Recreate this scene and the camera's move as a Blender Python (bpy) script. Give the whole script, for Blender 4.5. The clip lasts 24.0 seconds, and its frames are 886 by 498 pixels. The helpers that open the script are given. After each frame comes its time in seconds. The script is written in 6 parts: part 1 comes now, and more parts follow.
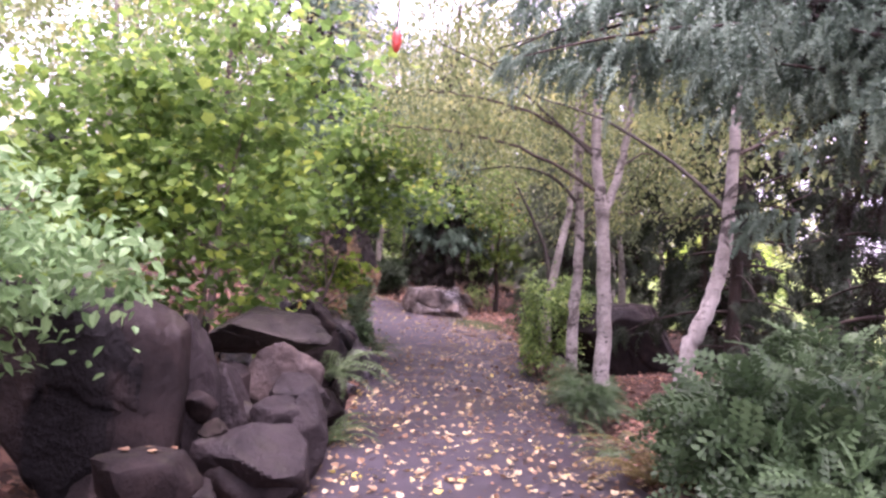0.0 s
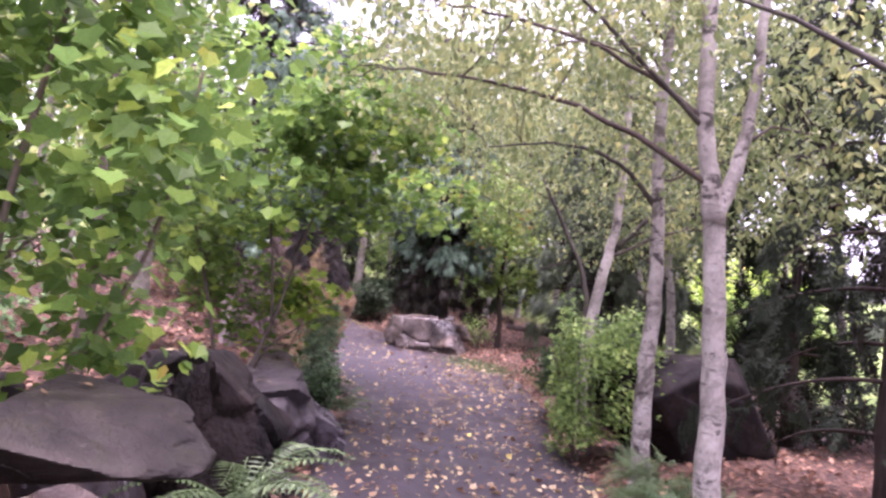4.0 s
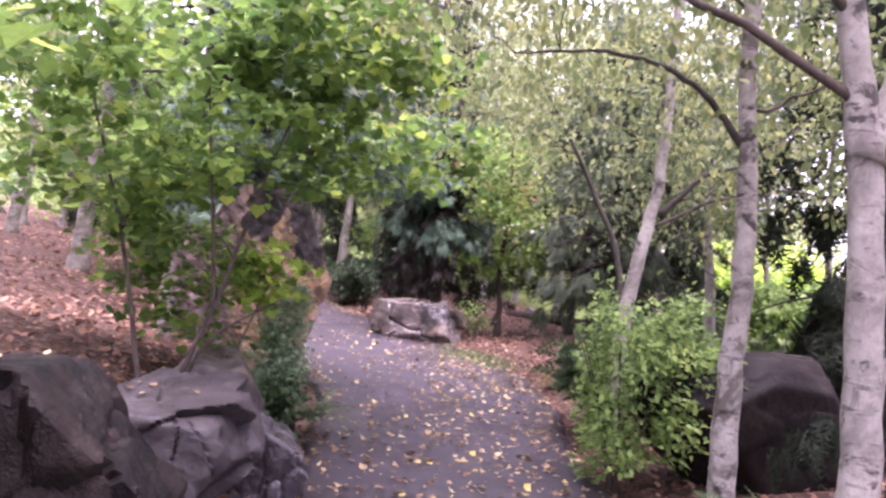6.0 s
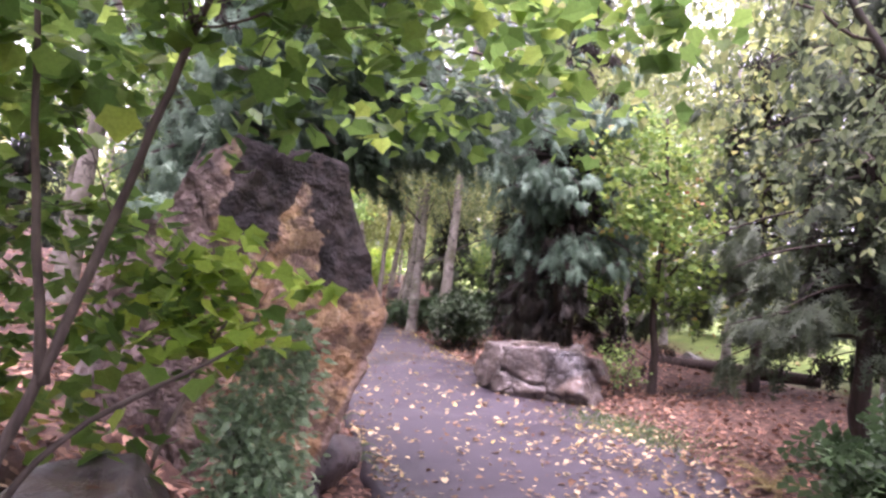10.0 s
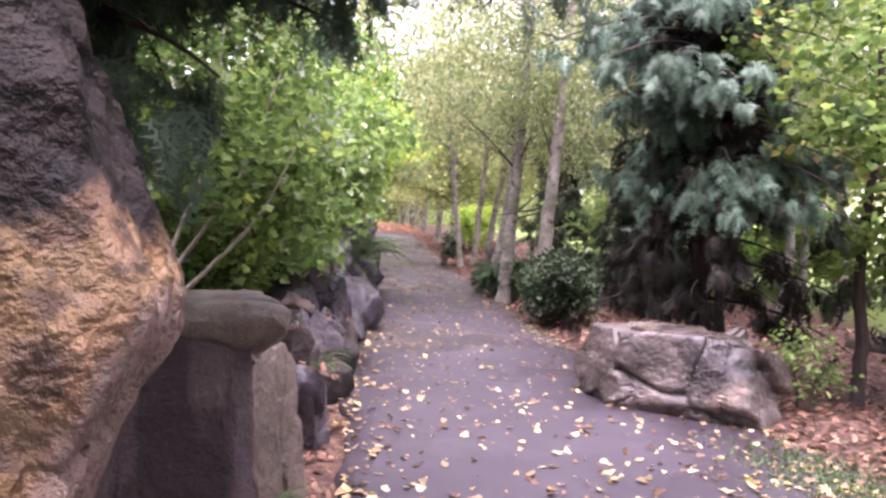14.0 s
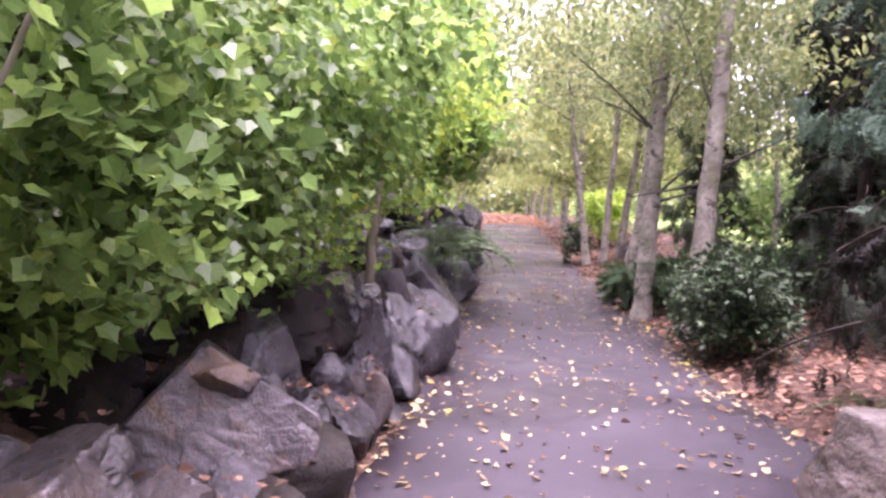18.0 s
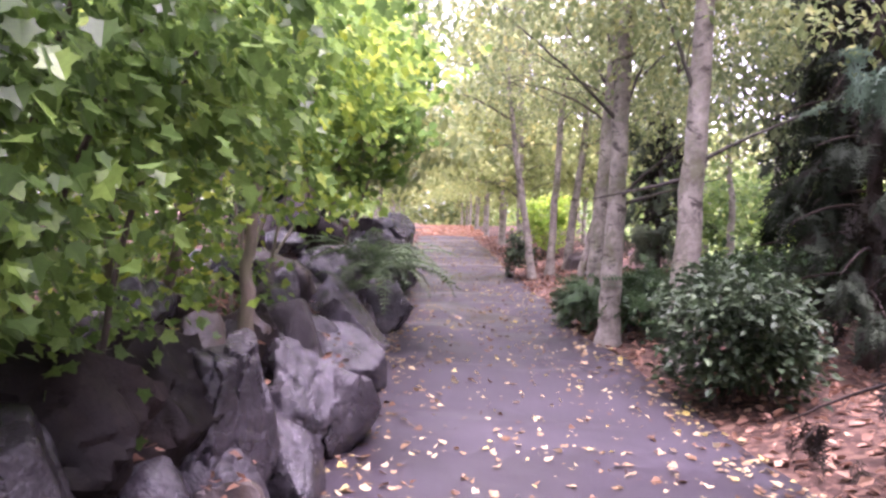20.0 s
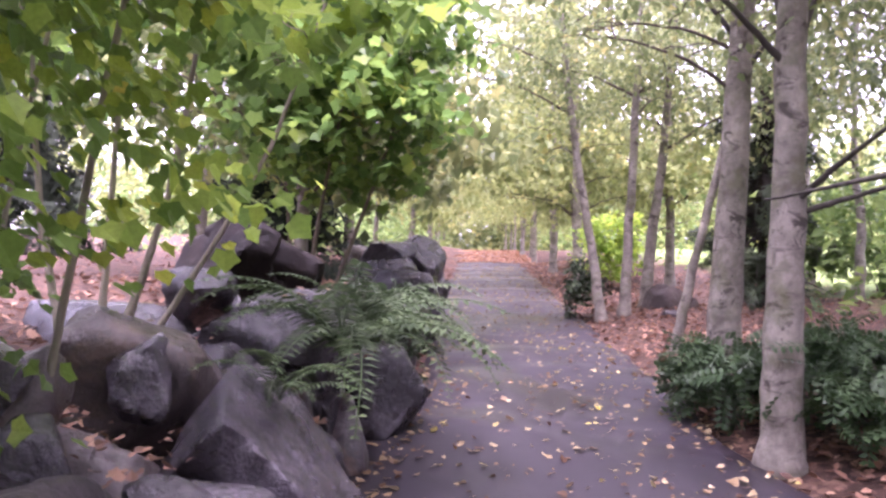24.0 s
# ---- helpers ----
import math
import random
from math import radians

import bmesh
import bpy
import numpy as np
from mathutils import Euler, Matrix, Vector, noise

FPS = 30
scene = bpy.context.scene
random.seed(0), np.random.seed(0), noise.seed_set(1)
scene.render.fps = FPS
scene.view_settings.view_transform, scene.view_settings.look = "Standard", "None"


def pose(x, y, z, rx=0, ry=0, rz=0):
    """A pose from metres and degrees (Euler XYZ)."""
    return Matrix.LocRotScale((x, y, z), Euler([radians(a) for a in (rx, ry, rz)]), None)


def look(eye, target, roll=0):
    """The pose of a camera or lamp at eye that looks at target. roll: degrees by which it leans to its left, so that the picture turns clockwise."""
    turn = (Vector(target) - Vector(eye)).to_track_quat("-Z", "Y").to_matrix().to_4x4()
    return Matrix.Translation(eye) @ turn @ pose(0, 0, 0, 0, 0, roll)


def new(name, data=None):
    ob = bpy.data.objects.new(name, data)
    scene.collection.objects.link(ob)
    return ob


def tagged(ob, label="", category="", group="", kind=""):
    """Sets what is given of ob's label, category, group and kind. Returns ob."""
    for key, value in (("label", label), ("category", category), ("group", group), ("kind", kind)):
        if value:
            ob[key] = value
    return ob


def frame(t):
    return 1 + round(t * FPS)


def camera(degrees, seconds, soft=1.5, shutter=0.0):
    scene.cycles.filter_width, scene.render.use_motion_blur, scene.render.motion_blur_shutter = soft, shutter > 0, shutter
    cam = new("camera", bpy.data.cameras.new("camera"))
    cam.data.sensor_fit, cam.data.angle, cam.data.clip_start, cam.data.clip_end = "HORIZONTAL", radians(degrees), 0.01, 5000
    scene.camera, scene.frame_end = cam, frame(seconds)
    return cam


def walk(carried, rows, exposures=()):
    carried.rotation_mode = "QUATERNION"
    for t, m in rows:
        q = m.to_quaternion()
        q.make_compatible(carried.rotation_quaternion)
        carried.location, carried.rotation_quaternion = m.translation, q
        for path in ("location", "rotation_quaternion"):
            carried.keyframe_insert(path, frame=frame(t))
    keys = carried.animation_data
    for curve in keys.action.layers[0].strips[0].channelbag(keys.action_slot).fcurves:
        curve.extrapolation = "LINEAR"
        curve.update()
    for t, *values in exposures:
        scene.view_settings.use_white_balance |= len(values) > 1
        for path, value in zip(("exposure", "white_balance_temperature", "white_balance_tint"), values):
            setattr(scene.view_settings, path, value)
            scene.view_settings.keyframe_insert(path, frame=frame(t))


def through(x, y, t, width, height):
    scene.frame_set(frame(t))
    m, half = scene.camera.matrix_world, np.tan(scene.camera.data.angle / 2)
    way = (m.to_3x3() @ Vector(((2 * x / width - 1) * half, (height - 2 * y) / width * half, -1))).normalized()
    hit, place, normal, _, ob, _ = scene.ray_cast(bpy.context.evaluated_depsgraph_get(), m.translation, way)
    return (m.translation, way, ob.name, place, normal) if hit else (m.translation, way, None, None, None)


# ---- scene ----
cam = camera(60.0, 24.0, 2.65)
METRES, EYE = 20.833, 1.5
ROWS = [
    (0.0, 0.0, 0.0, 0.0, -0.14, 2.51, -3.18),
    (0.5, -0.0012, 0.0188, 0.0002, -0.08, 4.0, -3.54),
    (1.0, -0.0016, 0.0401, 0.0014, -0.9, 4.05, -3.9),
    (1.5, -0.003, 0.0624, 0.0024, -2.76, 4.8, -4.16),
    (3.5, -0.0069, 0.1429, 0.0053, -1.3, 5.63, -5.0),
    (4.0, -0.007, 0.1652, 0.0058, -1.28, 4.2, -5.2),
    (4.5, -0.0087, 0.1884, 0.0047, -2.11, 2.92, -5.36),
    (5.0, -0.0064, 0.2116, 0.0043, -1.42, 3.75, -5.57),
    (5.5, -0.0068, 0.2339, 0.0046, -2.15, 3.53, -5.56),
    (6.0, -0.0079, 0.256, 0.0047, -2.07, 3.06, -5.51),
    (6.5, -0.0042, 0.2787, 0.0046, -1.64, 3.75, -5.39),
    (7.0, -0.0047, 0.3021, 0.0044, -1.07, 4.06, -5.07),
    (7.5, -0.0038, 0.3254, 0.0039, 0.78, 3.66, -4.78),
    (8.0, -0.003, 0.3473, 0.0039, 2.59, 3.47, -4.56),
    (8.5, -0.0041, 0.3679, 0.0043, 3.91, 3.63, -4.51),
    (9.0, -0.0038, 0.3876, 0.0043, 5.61, 4.83, -4.64),
    (9.5, -0.0054, 0.4081, 0.0038, 6.36, 4.68, -4.96),
    (10.0, -0.0079, 0.4289, 0.0042, 7.0, 5.13, -5.27),
    (10.5, -0.0078, 0.4512, 0.0042, 8.45, 5.8, -5.47),
    (12.5, -0.0089, 0.5328, 0.0068, 10.0, 4.57, -5.58),
    (13.0, -0.0089, 0.5513, 0.0074, 11.6, 3.54, -5.64),
    (13.5, -0.0092, 0.5705, 0.0092, 14.1, 2.86, -5.48),
    (14.0, -0.0125, 0.5917, 0.0081, 15.88, 1.7, -4.89),
    (14.5, -0.0145, 0.6117, 0.0101, 18.04, 1.79, -4.31),
    (15.0, -0.0154, 0.6305, 0.0125, 19.57, 1.4, -3.85),
    (15.5, -0.0197, 0.6494, 0.0127, 20.65, 0.93, -3.59),
    (16.0, -0.0231, 0.6688, 0.0126, 22.47, 0.89, -3.44),
    (16.5, -0.0275, 0.6896, 0.0145, 23.89, 0.39, -3.44),
    (17.0, -0.0349, 0.7104, 0.0147, 24.68, -0.3, -3.49),
    (17.5, -0.0401, 0.7292, 0.0151, 26.47, 0.39, -3.84),
    (18.0, -0.0455, 0.7484, 0.0166, 25.8, 0.39, -4.04),
    (18.5, -0.0527, 0.7691, 0.0173, 24.14, 0.52, -3.81),
    (19.0, -0.0589, 0.7889, 0.0177, 23.03, 0.99, -3.22),
    (19.5, -0.0678, 0.8076, 0.0189, 21.05, 1.25, -2.4),
    (21.5, -0.0984, 0.8808, 0.0242, 22.2, 2.95, -2.47),
    (22.0, -0.1064, 0.9011, 0.0249, 24.03, 3.13, -2.65),
    (22.5, -0.1146, 0.921, 0.0249, 23.6, 3.02, -2.42),
    (23.0, -0.1202, 0.9398, 0.0269, 24.21, 3.24, -2.11),
    (23.5, -0.1245, 0.959, 0.0305, 24.15, 3.72, -1.89),
    (24.0, -0.1324, 0.9769, 0.0309, 24.3, 3.3, -1.94),
]
EXPOSURES = [(0.0, 2.8, 6140, 59), (5.0, 3.11, 5990, 54), (7.0, 3.22, 6040, 53), (9.0, 3.24, 6090, 52), (13.0, 3.15, 6020, 44), (15.0, 3.42, 6190, 50), (18.0, 3.52, 6040, 53), (24.0, 3.46, 5840, 57)]
walk(cam, [(t, pose(0, 0, EYE) @ pose(METRES * x, METRES * y, METRES * z, 90 + pitch, roll, yaw)) for t, x, y, z, yaw, pitch, roll in ROWS], EXPOSURES)

# ---- sky and sun: an overcast autumn day ----
SUN_ELEVATION, SUN_AZIMUTH = radians(82), radians(150)
world = bpy.data.worlds.new("overcast_sky")
scene.world = world
world.use_nodes = True
wn = world.node_tree
sky = wn.nodes.new("ShaderNodeTexSky")
sky.sky_type, sky.sun_disc = "NISHITA", False
sky.sun_elevation, sky.sun_rotation = SUN_ELEVATION, SUN_AZIMUTH
sky.air_density, sky.dust_density, sky.ozone_density = 1.0, 4.0, 1.0
grey = wn.nodes.new("ShaderNodeHueSaturation")
grey.inputs["Saturation"].default_value = 0.22
wn.links.new(sky.outputs[0], grey.inputs["Color"])
wn.links.new(grey.outputs[0], wn.nodes["Background"].inputs["Color"])
wn.nodes["Background"].inputs["Strength"].default_value = 0.135
sun = new("sun", bpy.data.lights.new("sun", "SUN"))
sun.data.energy, sun.data.angle, sun.data.color = 1.5, radians(55), (1.0, 0.96, 0.9)
sun.matrix_world = look((math.sin(SUN_AZIMUTH) * math.cos(SUN_ELEVATION) * 50, math.cos(SUN_AZIMUTH) * math.cos(SUN_ELEVATION) * 50, math.sin(SUN_ELEVATION) * 50), (0, 0, 0))


# ---- materials ----
class Mat:
    """A small builder of node materials; colours are linear."""

    def __init__(self, name, rough=0.7, spec=0.4):
        self.m = bpy.data.materials.new(name)
        self.m.use_nodes = True
        self.t = self.m.node_tree
        self.b = self.t.nodes["Principled BSDF"]
        self.b.inputs["Roughness"].default_value = rough
        self.b.inputs["Specular IOR Level"].default_value = spec

    def n(self, kind, **given):
        node = self.t.nodes.new("ShaderNode" + kind)
        for key, value in given.items():
            self.put(node.inputs[key.replace("_", " ")], value)
        return node

    def put(self, socket, value):
        if isinstance(value, bpy.types.NodeSocket):
            self.t.links.new(value, socket)
        else:
            socket.default_value = value

    def where(self, stretch=(1, 1, 1), own=False):
        out = self.n("TexCoord").outputs["Object"] if own else self.n("NewGeometry").outputs["Position"]
        return self.n("Mapping", Vector=out, Scale=stretch).outputs[0]

    def noise(self, scale, detail=4.0, rough=0.55, stretch=(1, 1, 1), own=False, warp=0.0):
        return self.n("TexNoise", Vector=self.where(stretch, own), Scale=scale, Detail=detail, Roughness=rough, Distortion=warp).outputs["Fac"]

    def cells(self, scale, stretch=(1, 1, 1), out="Color"):
        return self.n("TexVoronoi", Vector=self.where(stretch), Scale=scale).outputs[out]

    def ramp(self, fac, stops):
        node = self.n("ValToRGB", Fac=fac)
        ramp = node.color_ramp
        while len(ramp.elements) < len(stops):
            ramp.elements.new(0.5)
        for e, (at, c) in zip(ramp.elements, stops):
            e.position, e.color = at, (*c, 1) if len(c) == 3 else c
        return node.outputs[0]

    def step(self, fac, lo, hi, a=0.0, b=1.0):
        node = self.n("MapRange")
        node.clamp = True
        for key, value in (("Value", fac), ("From Min", lo), ("From Max", hi), ("To Min", a), ("To Max", b)):
            self.put(node.inputs[key], value)
        return node.outputs[0]

    def mix(self, fac, a, b, mode="MIX"):
        node = self.t.nodes.new("ShaderNodeMix")
        node.data_type, node.blend_type = "RGBA", mode
        for at, value in ((0, fac), (6, a), (7, b)):
            if not isinstance(value, bpy.types.NodeSocket) and at:
                value = (*value, 1)
            self.put(node.inputs[at], value)
        return node.outputs[2]

    def maths(self, op, a, b=0.0):
        node = self.t.nodes.new("ShaderNodeMath")
        node.operation = op
        self.put(node.inputs[0], a), self.put(node.inputs[1], b)
        return node.outputs[0]

    def colour(self, value):
        self.put(self.b.inputs["Base Color"], value if isinstance(value, bpy.types.NodeSocket) else (*value, 1))

    def rough(self, value):
        self.put(self.b.inputs["Roughness"], value)

    def bump(self, height, strength=0.4, distance=0.02):
        node = self.n("Bump", Height=height, Strength=strength, Distance=distance)
        self.put(self.b.inputs["Normal"], node.outputs[0])

    def leafy(self, through, colour):
        """Lets light through a thin leaf."""
        bright = self.n("HueSaturation", Color=colour, Value=1.38, Saturation=0.92).outputs[0]
        t = self.n("BsdfTranslucent", Color=bright)
        mixer = self.n("MixShader", Fac=through)
        self.t.links.new(self.b.outputs[0], mixer.inputs[1])
        self.t.links.new(t.outputs[0], mixer.inputs[2])
        self.t.links.new(mixer.outputs[0], self.t.nodes["Material Output"].inputs["Surface"])


def leaf_material(name, stops, rough=0.42, through=0.4, patch=1.2, vivid=0.97, spec=0.2):
    """Leaves: each its own shade, with larger drifts of tone through the crown."""
    m = Mat(name, rough, spec)
    island = m.n("NewGeometry").outputs["Random Per Island"]
    drift = m.step(m.noise(patch, 2), 0.3, 0.7)
    mixed = m.maths("ADD", m.maths("MULTIPLY", island, 0.7), m.maths("MULTIPLY", drift, 0.3))
    c = m.ramp(mixed, stops)
    c = m.n("HueSaturation", Color=c, Saturation=vivid).outputs[0]
    c = m.mix(m.step(m.noise(90, 2), 0.35, 0.7, 0.0, 0.25), c, (0.02, 0.03, 0.01))
    m.colour(c)
    m.leafy(through, c)
    return m.m


def rock_material(name, dark, mid, pale, moss=0.3, rough=(0.32, 0.7), scale=2.2, rust=None, spec=0.5, streak=None, relief=0.6):
    m = Mat(name, 0.5, spec)
    big, fine = m.noise(scale, 5, 0.6, warp=0.8), m.noise(scale * 16, 5, 0.65)
    c = m.ramp(big, [(0.32, dark), (0.5, mid), (0.7, pale)])
    c = m.mix(m.step(fine, 0.45, 0.8, 0.0, 0.4), c, dark)
    c = m.mix(m.step(m.noise(scale * 1.4, 6, 0.7, (1, 1, 0.75), warp=1.0), 0.55, 0.68, 0, 0.6), c, tuple(v * 0.5 for v in dark))
    c = m.mix(m.step(m.noise(scale * 4, 5, 0.7, warp=1.2), 0.62, 0.72, 0, 0.45), c, pale)
    if rust:
        c = m.mix(m.step(m.noise(scale * 0.8, 5, 0.65, warp=0.8), 0.5, 0.6, 0, 0.8), c, rust)
    if streak:
        c = m.mix(m.step(m.noise(1.0, 5, 0.6, (3.2, 3.2, 0.7), warp=0.6), 0.47, 0.53, 0, 0.92), c, streak)
    up = m.n("SeparateXYZ", Vector=m.n("NewGeometry").outputs["Normal"]).outputs[2]
    mossy = m.maths("MULTIPLY", m.step(up, 0.35, 0.85), m.step(m.noise(4.5, 5, 0.7), 0.5, 0.62, 0, moss))
    c = m.mix(mossy, c, (0.027, 0.027, 0.012))
    c = m.mix(m.step(m.noise(scale * 40, 3, 0.6), 0.48, 0.66, 0, 0.35), c, tuple(v * 0.45 for v in dark))
    c = m.mix(m.step(m.noise(scale * 26, 4, 0.65), 0.6, 0.72, 0, 0.4), c, pale)
    m.colour(c)
    m.rough(m.step(m.noise(scale * 2.2, 4), 0.38, 0.66, rough[0], rough[1]))
    rubble = m.noise(scale * 9, 5, 0.65)
    facets = m.n("TexVoronoi", Vector=m.where((1, 1, 1.25)), Scale=scale * 2.6).outputs["Distance"]
    m.bump(m.maths("ADD", m.maths("ADD", m.maths("MULTIPLY", fine, 0.35), m.maths("MULTIPLY", rubble, 0.5)), m.maths("ADD", m.noise(scale * 3.2, 7, 0.66, warp=0.3), m.maths("MULTIPLY", facets, 0.35))), relief, 0.045)
    return m.m


def bark_material(name, base, pale, marks, mark_amount=0.5, birch=True, moss=0.0, blotch=0.0):
    m = Mat(name, 0.8, 0.25)
    c = m.mix(m.step(m.noise(4.0, 7, 0.7, own=True), 0.32, 0.66), base, pale)
    c = m.mix(m.step(m.noise(45, 4, 0.7, (1, 1, 0.5), own=True), 0.5, 0.7, 0, 0.4), c, base)
    if blotch:
        c = m.mix(m.step(m.noise(1.0, 5, 0.7, (2.5, 2.5, 3.4), True, 0.5), 0.5, 0.58, 0, blotch), c, tuple(v * 2.2 for v in marks))
    if birch:
        bands = m.noise(1.0, 4, 0.65, (6, 6, 30), True, 0.4)
        c = m.mix(m.step(bands, 0.61, 0.7, 0, mark_amount * 0.75), c, marks)
        scars = m.noise(1.0, 5, 0.65, (4, 4, 6), True, 0.8)
        c = m.mix(m.step(scars, 0.55, 0.62, 0, mark_amount), c, marks)
        relief = bands
    else:
        relief = m.noise(1.0, 5, 0.65, (26, 26, 3.2), True)
        c = m.mix(m.step(relief, 0.45, 0.65, 0, mark_amount), c, marks)
    if moss:
        c = m.mix(m.step(m.noise(5, 4, 0.6, own=True), 0.5, 0.65, 0, moss), c, (0.1, 0.11, 0.05))
    m.colour(c)
    m.bump(relief, 0.25, 0.01)
    return m.m


# path: worn, damp asphalt
m = Mat("damp_asphalt", 0.5, 0.3)
grit, stain = m.noise(160, 3, 0.7), m.noise(1.1, 5, 0.6)
c = m.ramp(stain, [(0.3, (0.0205, 0.017, 0.0208)), (0.55, (0.0295, 0.0245, 0.03)), (0.75, (0.042, 0.0355, 0.043))])
c = m.mix(m.step(grit, 0.45, 0.75, 0, 0.5), c, (0.01, 0.009, 0.01))
c = m.mix(m.step(m.noise(9, 5, 0.7), 0.6, 0.75, 0, 0.4), c, (0.05, 0.032, 0.026))
m.colour(c)
m.rough(m.step(m.noise(0.9, 2.5, 0.45, (0.75, 1, 1), warp=0.6), 0.45, 0.66, 0.62, 0.34))
m.bump(grit, 0.18, 0.005)
ASPHALT = m.m

# ground: brown litter by the path, grass beyond it
m = Mat("leaf_litter_soil", 0.85, 0.2)
bits = m.cells(22, (1, 1, 0.3))
hue = m.n("SeparateColor", Color=bits).outputs[0]
c = m.ramp(hue, [(0.0, (0.018, 0.011, 0.008)), (0.4, (0.05, 0.028, 0.02)), (0.75, (0.1, 0.056, 0.04)), (1.0, (0.17, 0.105, 0.07))])
c = m.mix(m.step(m.noise(0.8, 4), 0.4, 0.65, 0, 0.5), c, (0.06, 0.034, 0.022))
split = m.n("SeparateXYZ", Vector=m.n("NewGeometry").outputs["Position"])
edge = m.maths("ADD", split.outputs[0], m.maths("MULTIPLY", split.outputs[1], 0.42))
edge = m.maths("ADD", edge, m.maths("MULTIPLY", m.noise(0.35, 4), 5.0))
lawn = m.step(edge, 15.0, 16.5)
g = m.ramp(m.noise(2.5, 5, 0.7), [(0.3, (0.07, 0.12, 0.028)), (0.55, (0.13, 0.185, 0.045)), (0.75, (0.21, 0.23, 0.075))])
m.colour(m.mix(lawn, c, g))
m.bump(m.maths("ADD", hue, m.noise(60, 4)), 0.6, 0.02)
LITTER_SOIL = m.m

BASALT = rock_material("dark_wet_basalt", (0.009, 0.007, 0.008), (0.028, 0.0225, 0.026), (0.085, 0.075, 0.083), 0.25, (0.18, 0.48), spec=0.6)
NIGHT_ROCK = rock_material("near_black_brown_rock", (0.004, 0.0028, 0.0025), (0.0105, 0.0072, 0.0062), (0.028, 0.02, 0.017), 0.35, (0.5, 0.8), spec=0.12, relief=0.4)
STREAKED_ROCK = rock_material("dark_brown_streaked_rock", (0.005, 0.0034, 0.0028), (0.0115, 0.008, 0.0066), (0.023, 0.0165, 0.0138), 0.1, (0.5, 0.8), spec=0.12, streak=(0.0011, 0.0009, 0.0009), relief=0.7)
SLATE_ROCK = rock_material("matt_grey_brown_rock", (0.008, 0.006, 0.0055), (0.0155, 0.0115, 0.0108), (0.027, 0.021, 0.0205), 0.2, (0.45, 0.75), spec=0.18, relief=0.8)
DULL_ROCK = rock_material("dull_grey_rock", (0.015, 0.0125, 0.0128), (0.034, 0.0285, 0.0295), (0.07, 0.06, 0.061), 0.3, (0.4, 0.75), spec=0.25, relief=0.45)
WET_ROCK = rock_material("glossy_wet_rock", (0.012, 0.01, 0.0115), (0.04, 0.034, 0.039), (0.11, 0.1, 0.11), 0.12, (0.1, 0.34), spec=0.7)
BLOCK_ROCK = rock_material("grey_brown_wet_boulder", (0.013, 0.0105, 0.0095), (0.06, 0.047, 0.039), (0.14, 0.115, 0.098), 0.95, (0.12, 0.45), 1.5, (0.15, 0.108, 0.08), spec=0.5, relief=0.75)
WEATHERED_ROCK = rock_material("weathered_olive_brown_rock", (0.055, 0.042, 0.03), (0.145, 0.112, 0.082), (0.24, 0.195, 0.15), 0.6, (0.5, 0.8))
BROWN_ROCK = rock_material("brown_weathered_rock", (0.017, 0.012, 0.0095), (0.04, 0.028, 0.022), (0.08, 0.06, 0.048), 0.3, (0.45, 0.75), spec=0.25)
PALE_ROCK = rock_material("grey_fractured_rock", (0.024, 0.019, 0.018), (0.068, 0.054, 0.05), (0.15, 0.127, 0.122), 0.5, (0.25, 0.6), 2.8, (0.09, 0.064, 0.044), relief=0.4)
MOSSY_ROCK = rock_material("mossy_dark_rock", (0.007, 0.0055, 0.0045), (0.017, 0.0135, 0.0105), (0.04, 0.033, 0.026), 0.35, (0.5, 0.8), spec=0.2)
PLUM_ROCK = rock_material("plum_brown_rock", (0.05, 0.034, 0.034), (0.1, 0.072, 0.069), (0.16, 0.123, 0.114), 0.3, (0.4, 0.7), 2.4, spec=0.3, streak=(0.03, 0.02, 0.02))
SLAB_ROCK = rock_material("wet_slab_with_brown_flank", (0.018, 0.0145, 0.014), (0.042, 0.034, 0.033), (0.085, 0.072, 0.071), 0.2, (0.14, 0.38), 2.2, (0.05, 0.031, 0.021), spec=0.6)
RUSTY_ROCK = rock_material("dark_rock_with_tan_faces", (0.017, 0.014, 0.016), (0.048, 0.038, 0.04), (0.11, 0.095, 0.092), 0.25, (0.25, 0.55), 2.0, (0.13, 0.082, 0.048))

# the standing stone: ochre and rust, with black varnish over its crown
m = Mat("ochre_standing_stone", 0.75, 0.3)
spot = m.n("SeparateXYZ", Vector=m.n("TexCoord").outputs["Object"])
big, fine, grain = m.noise(2.6, 3, 0.5), m.noise(42, 3, 0.6), m.noise(9, 4, 0.6)
chunk = m.n("SeparateColor", Color=m.cells(11, (1, 1, 0.7))).outputs[0]
patchy = m.maths("ADD", m.maths("MULTIPLY", big, 0.85), m.maths("MULTIPLY", m.maths("SUBTRACT", chunk, 0.28), 0.34))
c = m.ramp(patchy, [(0.3, (0.19, 0.132, 0.09)), (0.44, (0.34, 0.23, 0.125)), (0.54, (0.47, 0.345, 0.165)), (0.64, (0.42, 0.255, 0.115)), (0.78, (0.5, 0.41, 0.27))])
c = m.mix(m.step(m.noise(1.6, 3, 0.55, (1, 1, 0.7)), 0.5, 0.6, 0, 0.5), c, (0.42, 0.22, 0.11))
c = m.mix(m.step(m.noise(3.4, 3, 0.5), 0.52, 0.64, 0, 0.55), c, (0.22, 0.15, 0.125))
c = m.mix(m.step(grain, 0.4, 0.49, 0.8, 0.0), c, (0.1, 0.066, 0.052))
